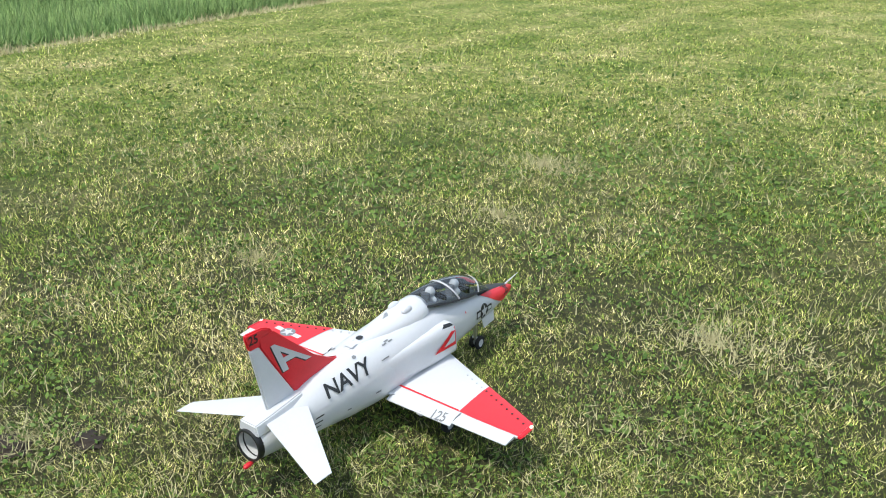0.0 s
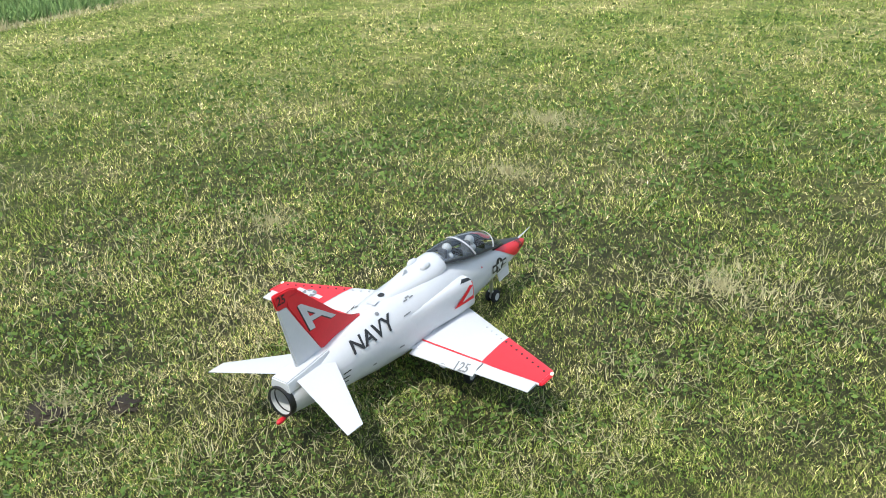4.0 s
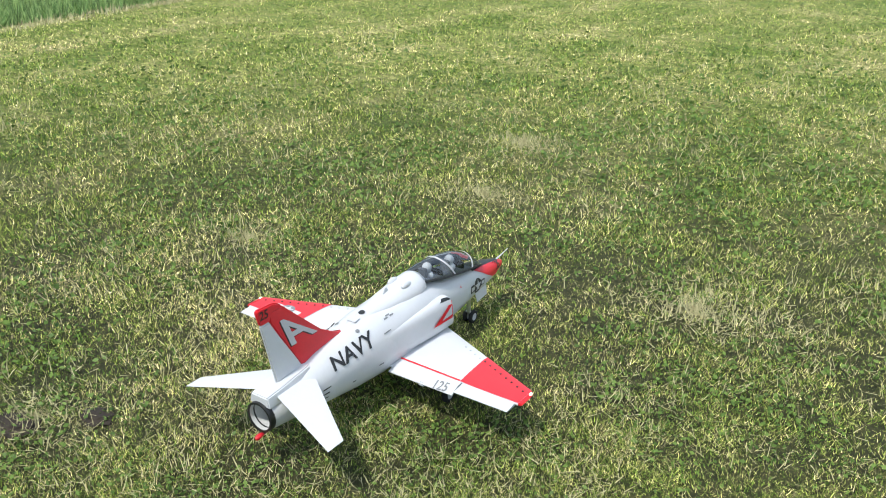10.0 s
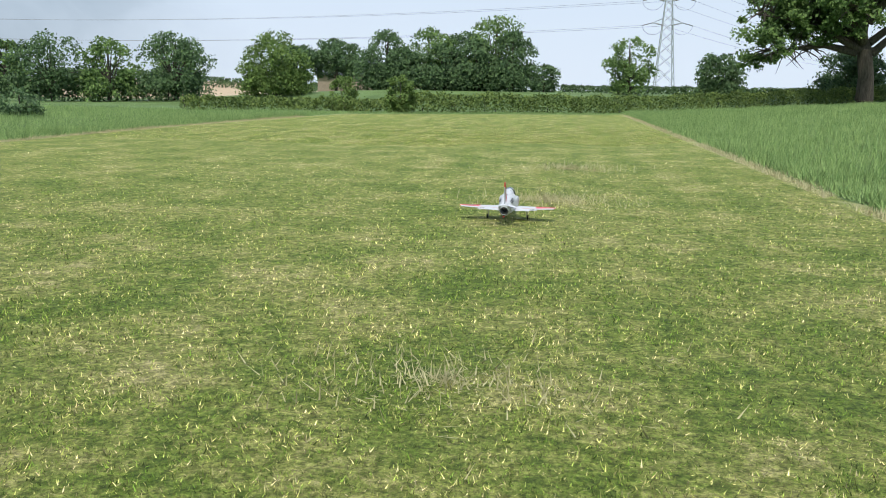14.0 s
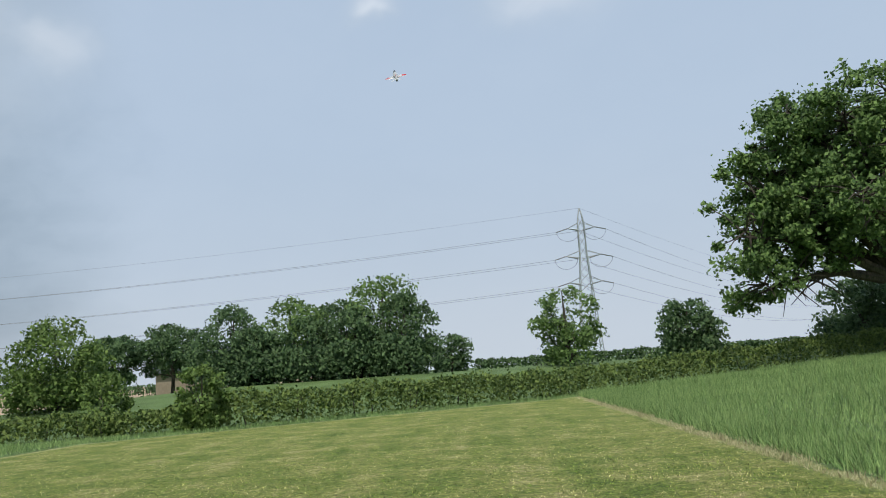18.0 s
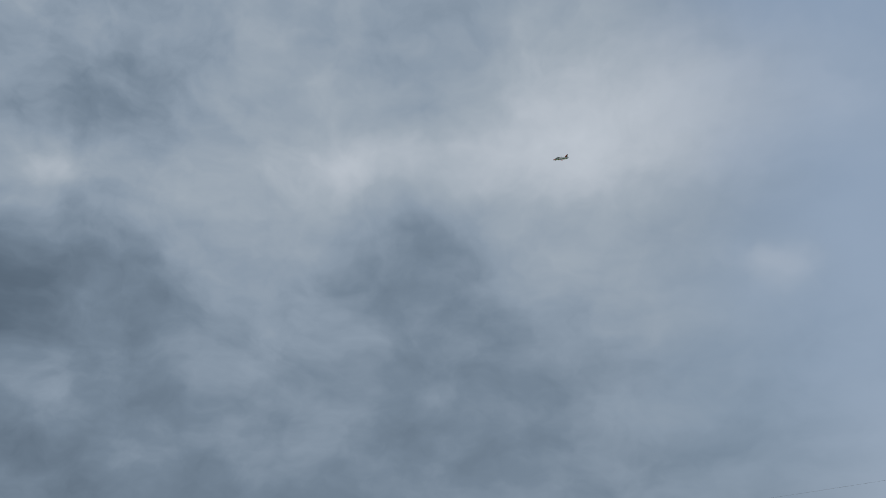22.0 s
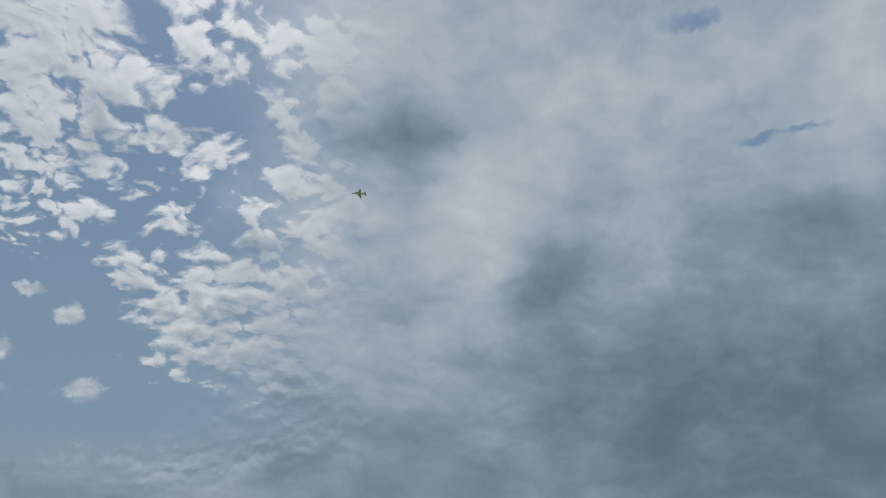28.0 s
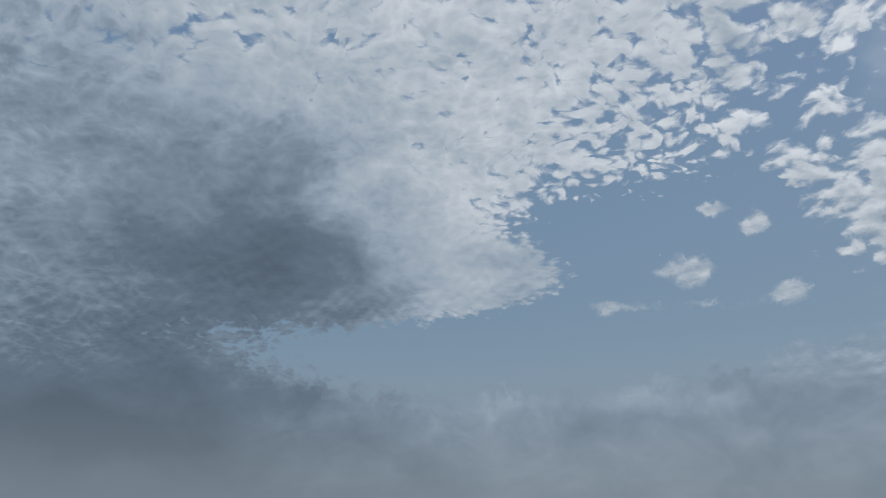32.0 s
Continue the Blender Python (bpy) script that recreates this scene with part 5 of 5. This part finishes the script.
        rings = []
        for y, cx, w, h in ((0.42, 0.076, 0.014, 0.045), (0.52, 0.086, 0.020, 0.055), (0.62, 0.092, 0.025, 0.062), (0.72, 0.097, 0.029, 0.066), (0.80, 0.100, 0.032, 0.068), (0.872, 0.101, 0.032, 0.067)):
            rings.append([(s * (cx + w * math.copysign(abs(math.cos(q)) ** 0.7, math.cos(q))), y - 0.014 * math.sin(q) * (y > 0.86), 0.226 + h * math.copysign(abs(math.sin(q)) ** 0.7, math.sin(q))) for q in [2 * math.pi * i / 24 for i in range(24)]])
        loft(bm, rings, True, (False, False))
        scoop = part("air_intake", bm, WHITE, jet, "white side air intake")
        bm = bmesh.new()
        loft(bm, [[(s * (0.101 + 0.0305 * k * math.copysign(abs(math.cos(q)) ** 0.7, math.cos(q))), y - 0.014 * math.sin(q) * (y > 0.86), 0.226 + 0.066 * k * math.copysign(abs(math.sin(q)) ** 0.7, math.sin(q))) for q in [2 * math.pi * i / 24 for i in range(24)]]
                  for y, k in ((0.8715, 1.0), (0.80, 0.8), (0.799, 0.01))], True, (False, False))
        part("intake_mouth", bm, BLACK, scoop, "dark mouth of the intake")
        # red danger chevron on the intake side
        outx = lambda y, z, o=0.0015, s=s: Vector((s * (0.1005 + 0.0325 * max(0.0, 1 - (abs(z - 0.226) / 0.070) ** (1 / 0.35 * 0.7)) ** 0.35 + o), y, z))
        decal("danger_mark", [(0.868, 0.276), (0.868, 0.204), (0.742, 0.212)], RED, scoop, outx, "red danger triangle")
        decal("danger_field", [(0.862, 0.258), (0.862, 0.220), (0.795, 0.220)], PALE, scoop, lambda y, z, o=outx: o(y, z, 0.0027), "pale middle of the triangle")
        # black decal paints in the shade of the intake opening
        decal("intake_opening_shade", [(0.800, 0.287), (0.866, 0.280), (0.852, 0.292), (0.822, 0.295)], BLACK, scoop, outx, "black patch painted as the dark intake opening")
    # canopy: glass, frames, tub and seated dummies
    CAN = ((0.797, 0.356, 0.052, 0.032), (0.85, 0.346, 0.061, 0.050), (0.91, 0.332, 0.066, 0.065), (0.98, 0.319, 0.067, 0.073), (1.05, 0.306, 0.065, 0.074), (1.115, 0.296, 0.060, 0.064), (1.16, 0.286, 0.053, 0.047), (1.20, 0.275, 0.045, 0.025), (1.235, 0.263, 0.033, 0.006))
    arc = lambda y, z, w, h, o=0.0: [((w + o) * math.cos(math.pi * i / 18), y, z + (h + o) * math.sin(math.pi * i / 18)) for i in range(19)]
    bm = bmesh.new()
    loft(bm, [arc(*c) for c in CAN], False, (False, False))
    glass = part("canopy", bm, GLASS, jet, "smoked clear canopy over two seats")
    cy = [c[0] for c in CAN]
    cat = lambda y: [float(np.interp(y, cy, [c[k] for c in CAN])) for k in (1, 2, 3)]
    def hoop(yb, yt, t, o):
        ring = []
        for i in range(19):
            q = math.pi * i / 18
            y = yb + (yt - yb) * math.sin(q) + t
            z, w, h = cat(y)
            ring.append(((w + o) * math.cos(q), y, z + (h + o) * math.sin(q)))
        return ring
    for yb, yt, t in ((0.985, 0.935, 0.009), (1.115, 1.137, 0.008)):
        bm = bmesh.new()
        loft(bm, [hoop(yb, yt, -t / 2, 0.0), hoop(yb, yt, -t / 2, 0.0026), hoop(yb, yt, t / 2, 0.0026), hoop(yb, yt, t / 2, 0.0)], False, (False, False))
        part("canopy_frame", bm, WHITE, glass, "white canopy hoop")
    for s in (-1, 1):
        bm = bmesh.new()
        tube(bm, [(s * (cat(y)[1] + 0.001), y, cat(y)[0] + 0.002) for y in np.linspace(0.803, 1.22, 14)], 0.0038, 6)
        part("canopy_rail", bm, BLACK, glass, "black lower edge of the canopy")
    bm = bmesh.new()
    loft(bm, [[(-w, y, z), (w, y, z), (w * 0.8, y, z + 0.004), (-w * 0.8, y, z + 0.004)] for y, w, z in ((0.81, 0.052, 0.348), (0.88, 0.058, 0.334), (0.96, 0.060, 0.316), (1.05, 0.056, 0.300), (1.14, 0.046, 0.284))])
    part("cockpit_tub", bm, TUB, jet, "dark grey cockpit interior")
    for y, z in ((0.885, 0.334), (1.035, 0.312)):
        bm = bmesh.new()
        box(bm, (-0.020, y - 0.030, z - 0.02), (0.020, y - 0.016, z + 0.044), 0.004)
        part("ejection_seat", bm, GREY, jet)
        bm = bmesh.new()
        bmesh.ops.create_uvsphere(bm, u_segments=14, v_segments=10, radius=0.0195, matrix=Matrix.Translation((0, y + 0.004, z + 0.036)))
        made = bmesh.ops.create_uvsphere(bm, u_segments=12, v_segments=8, radius=0.024)["verts"]
        for v in made:
            v.co = Vector((v.co.x * 1.15, y + 0.006 + v.co.y * 0.7, z + 0.006 + v.co.z * 0.7))
        part("seat_figure", bm, FIGURE, jet, "grey toy dummy in the seat")
        bm = bmesh.new()
        box(bm, (-0.036, y + 0.05, z - 0.03), (0.036, y + 0.063, z + 0.014), 0.005)
        part("instrument_hood", bm, BLACK, jet)
    dot = lambda r: [(r * math.cos(2 * math.pi * i / 16), r * math.sin(2 * math.pi * i / 16)) for i in range(16)]
    back = lambda x, y: Vector((x, 0.500 + y, 0.3455 + 0.13 * y))
    # flat black disc paints in the dark of the hole
    decal("spine_hole", dot(0.0125), BLACK, jet, back, "round black opening on the back")
    decal("hatch_mark", [(-0.02, -0.06), (0.02, -0.06), (0.016, -0.03), (-0.016, -0.03)], PALE, jet, lambda x, y: back(x, y))
    # probe, hook with red tip
    bm = bmesh.new()
    tube(bm, [(0, 1.395, 0.215), (0, 1.44, 0.222), (0, 1.50, 0.232)], [0.0042, 0.0032, 0.0016], 8)
    part("pitot_probe", bm, PALE, jet, "thin pale nose probe")
    bm = bmesh.new()
    tube(bm, [(0, 0.10, 0.134), (0, 0.03, 0.134), (0, 0.006, 0.132)], 0.0055, 8)
    hook = part("tail_hook", bm, BLACK, jet, "black arrestor hook")
    bm = bmesh.new()
    tube(bm, [(0, 0.006, 0.132), (0, -0.006, 0.131), (0, -0.020, 0.130), (0, -0.027, 0.129)], [0.006, 0.0085, 0.0085, 0.004], 10)
    part("hook_tip", bm, RED, hook, "red tip of the hook")
    # airbrakes on the rear hull sides: red wells, white doors on forward hinges
    for s in (-1, 1):
        part("airbrake_well", hull_piece(0.155, 0.255, s * 1.35, s * 2.1, 0.0010, 6), RED, hull, "red painted airbrake well")
        bm = bmesh.new()
        hinge = skin(0.262, s * 1.72, 0.0)
        for o in (0.0022, 0.0062):
            loft(bm, [[skin(u, s * (1.33 + 0.79 * i / 8), o) - hinge for i in range(9)] for u in np.linspace(0.150, 0.262, 7)], False, (False, False))
        edge = [skin(0.150, s * (1.33 + 0.79 * i / 8), 0.0022) - hinge for i in range(9)]
        loft(bm, [edge, [skin(0.150, s * (1.33 + 0.79 * i / 8), 0.0062) - hinge for i in range(9)]], False, (False, False))
        brake = part("airbrake", bm, WHITE, jet, "white airbrake door on the rear fuselage")
        brake.location = hinge
        JET["brake", s] = (brake, hinge)
        for i in range(3):
            decal("vent_slot", [(-0.016, -0.002), (0.016, -0.002), (0.016, 0.002), (-0.016, 0.002)], BLACK, brake, lambda x, y, i=i, s=s, o=hinge: skin(0.215 + x - 0.006 * i, s * (1.50 + 0.17 * i - y / 0.09), 0.0075) - o, "dark vent slot")
        bm = bmesh.new()
        tube(bm, [skin(0.20, s * 1.7, 0.002) - hinge, skin(0.20, s * 1.7, -0.03) - hinge], 0.003, 6)
        part("airbrake_ram", bm, ALLOY, brake)
    # undercarriage: legs hinge into the body
    def wheel(parent, x, y, z, r, w):
        bm = bmesh.new()
        prof = [(0.55, -0.5), (0.80, -0.5), (0.95, -0.36), (1.0, -0.12), (1.0, 0.12), (0.95, 0.36), (0.80, 0.5), (0.55, 0.5)]
        loft(bm, [[(x + b * w, y + r * a * math.cos(2 * math.pi * i / 24), z + r * a * math.sin(2 * math.pi * i / 24)) for i in range(24)] for a, b in prof], True, (False, False))
        tyre = part("wheel", bm, RUBBER, parent, "black rubber tyre with a white hub")
        bm = bmesh.new()
        loft(bm, [[(x + b * w, y + r * a * math.cos(2 * math.pi * i / 18), z + r * a * math.sin(2 * math.pi * i / 18)) for i in range(18)] for a, b in ((0.1, -0.46), (0.5, -0.42), (0.57, -0.46), (0.57, 0.46), (0.5, 0.42), (0.1, 0.46))])
        hub = part("hub", bm, PALE, parent, "pale wheel hub")

    def leg(name, x, y, z, tilt):
        ob = new(name)
        bm = bmesh.new()
        tube(bm, [(0, 0, 0), (0, 0.002, 0.05 - z)], 0.0085, 10)
        tube(bm, [(0, 0.002, 0.055 - z), (0, 0.004, 0.036 - z)], 0.0062, 10)
        tube(bm, [(-0.012, 0, 0.052 - z), (0.012, 0, 0.052 - z)], 0.005, 8)
        me = bpy.data.meshes.new(name)
        bm.to_mesh(me)
        bm.free()
        me.materials.append(ALLOY)
        bpy.data.objects.remove(ob)
        g = new(name, me)
        g.parent = jet
        g.location = (x, y, z)
        g["label"] = "bare metal undercarriage leg"
        JET[name, x > 0.01] = (g, Vector((x, y, z)))
        return g

    nose = leg("nose_gear", 0.0, 1.185, 0.165, 0)
    for s in (-1, 1):
        wheel(nose, s * 0.0145, 0.012, 0.029 - 0.165, 0.029, 0.016)
    bm = bmesh.new()
    tube(bm, [(0, 0.0, -0.06), (0, 0.055, -0.03), (0, 0.075, 0.0)], 0.004, 8)
    part("drag_link", bm, ALLOY, nose)
    bm = bmesh.new()
    tube(bm, [(0, 0.01, 0.035 - 0.165), (0.0, 0.055, 0.032 - 0.165)], 0.0028, 6)
    part("tow_bar", bm, ALLOY, nose, "thin launch bar")
    for s in (-1, 1):
        bm = bmesh.new()
        plate(bm, [(1.175, 0.165), (1.265, 0.170), (1.26, 0.118), (1.185, 0.110)], 0.003, lambda a, b, c, s=s: (s * 0.034 + c + s * (0.165 - b) * 0.15, a, b))
        part("nose_gear_door", bm, WHITE, jet, "white open nose wheel door")
    for s in (-1, 1):
        main = leg("main_gear", s * 0.25, 0.640, 0.150, 0)
        wheel(main, s * 0.016, 0.004, 0.034 - 0.150, 0.034, 0.020)
        bm = bmesh.new()
        plate(bm, [(-0.028, 0.0), (0.028, 0.0), (0.024, -0.062), (-0.024, -0.062)], 0.003, lambda a, b, c, s=s: (s * 0.022 + c, a, b))
        part("main_gear_door", bm, WHITE, main, "white wheel door on the leg")
        bm = bmesh.new()
        box(bm, (s * 0.25 - 0.014, 0.50, 0.132), (s * 0.25 + 0.014, 0.57, 0.150), 0.005)
        part("flap_track", bm, WHITE, jet)
    return jet


build_turf()
build_meadow()
build_marks()
build_trees()
build_barn()
build_line()
build_jet()


# ---- what moves ----
def motions():
    jet = JET["jet"]
    # seconds, x, y, z, heading clockwise from +y, pitch, bank to the right
    rows = [(0, -1.777, 1.353, 0, -2.2, 0, 0), (11.7, -1.777, 1.353, 0, -2.2, 0, 0), (12.0, -1.78, 1.42, 0, -2.2, 0, 0), (12.25, -1.82, 1.75, 0, -2.2, 0, 0), (12.5, -1.86, 2.43, 0, -1, 0, 0), (12.75, -1.74, 3.95, 0, 2, 0, 0), (13.0, -1.53, 6.35, 0, 4, 0, 0),
            (13.5, -0.91, 13.48, 0, 2.5, 0, 0), (14.0, -0.64, 26.2, 0, 1, 0, 0), (14.5, -0.73, 38.9, 0, 0, 0, 0), (15.2, -0.8, 50.5, 0.05, 0, 4, 0), (15.8, -0.95, 58.0, 1.1, -1, 9, 0), (16.5, -1.30, 65.0, 3.4, -2, 16, -1),
            (17.0, -1.60, 72.29, 7.0, -4, 32, -5), (17.5, -2.59, 80.56, 12.5, -7, 38, -12), (18.0, -3.43, 86.90, 18.8, -12, 44, -14), (18.5, -5.45, 90.82, 24.7, -20, 46, -20), (19.0, -7.07, 94.49, 30.5, -26, 46, -28),
            (19.5, -10.60, 96.13, 34.9, -40, 38, -40), (20.0, -14.18, 97.69, 38.86, -60, 26, -52), (20.5, -20.94, 98.15, 40.68, -80, 12, -62), (21.0, -27.79, 98.52, 41.57, -98, 2, -68), (21.5, -36.52, 95.95, 42.06, -112, 0, -70), (22.0, -44.86, 91.54, 41.46, -126, 0, -44),
            (22.5, -52.29, 83.76, 39.68, -140, -3, -15), (23.0, -58.12, 73.98, 37.03, -155, -5, 2), (23.5, -62.67, 61.38, 34.78, -168, -6, 25), (24.0, -64.73, 48.60, 32.03, -180, -6, 30), (24.5, -64.36, 35.20, 28.76, -192, -4, 28), (25.5, -51.56, 14.70, 29.84, -214, 2, 12),
            (26.5, -34.24, -1.67, 32.13, -232, 8, -6), (27.0, -20.37, -4.17, 33.14, -242, 10, 2), (27.5, -8.36, -14.40, 37.95, -252, 8, -6), (28.0, -1.85, -35.18, 41.11, -262, 2, 22), (28.5, 5.66, -58.66, 36.89, -262, 0, 25), (29.0, 22.11, -75.50, 43.79, -250, 2, 25),
            (29.5, 42.85, -90.27, 48.51, -240, 2, 30), (30.0, 66.26, -102.61, 51.36, -236, 2, 40), (30.5, 95.25, -120.97, 56.52, -230, 2, 25), (31.0, 124.92, -137.62, 60.32, -228, 2, -15), (31.5, 156.28, -157.98, 64.44, -228, 0, 0), (32.0, 191.04, -182.02, 66.25, -228, 0, 0)]
    lift = Matrix.Translation((0, -0.62, -0.21))

    def attitude(x, y, z, head, pitch, bank):
        turn = Euler((0, 0, radians(-head))).to_matrix().to_4x4() @ Euler((radians(pitch), 0, 0)).to_matrix().to_4x4() @ Euler((0, radians(bank), 0)).to_matrix().to_4x4()
        if z == 0:
            return Matrix.Translation((x, y, z)) @ turn
        f = min(1.0, z / 3.0)   # in the air it turns about its middle
        mid = Matrix.Translation((0, 0.62 * f, 0.21 * f))
        return Matrix.Translation((x, y, z)) @ turn @ mid.inverted() if f >= 1 else Matrix.Translation((x, y, z)) @ turn
    walk(jet, [(t, attitude(*r)) for t, *r in rows])
    # airbrakes swing out and back in the checks before the run
    for s in (-1, 1):
        ob, h = JET["brake", s]
        opened = [(0, 0), (1.1, 0), (1.35, 0.6), (1.5, 1), (2.9, 1), (3.05, 0.7), (3.3, 0), (32, 0)]
        walk(ob, [(t, Matrix.Translation(h) @ Euler((0, 0, radians(s * 78.0 * f))).to_matrix().to_4x4()) for t, f in opened])
    # wheels fold away after take-off
    folded = [(0, 0), (17.2, 0), (17.8, 0.5), (18.4, 1), (32, 1)]
    ob, h = JET["nose_gear", False]
    walk(ob, [(t, Matrix.Translation(h + Vector((0, -0.02 * f, 0.035 * f))) @ Euler((radians(84.0 * f), 0, 0)).to_matrix().to_4x4()) for t, f in folded])
    for s in (-1, 1):
        ob, h = JET["main_gear", s > 0]
        walk(ob, [(t, Matrix.Translation(h + Vector((0, 0, 0.004 * f))) @ Euler((0, radians(s * 84.0 * f), 0)).to_matrix().to_4x4()) for t, f in folded])


motions()
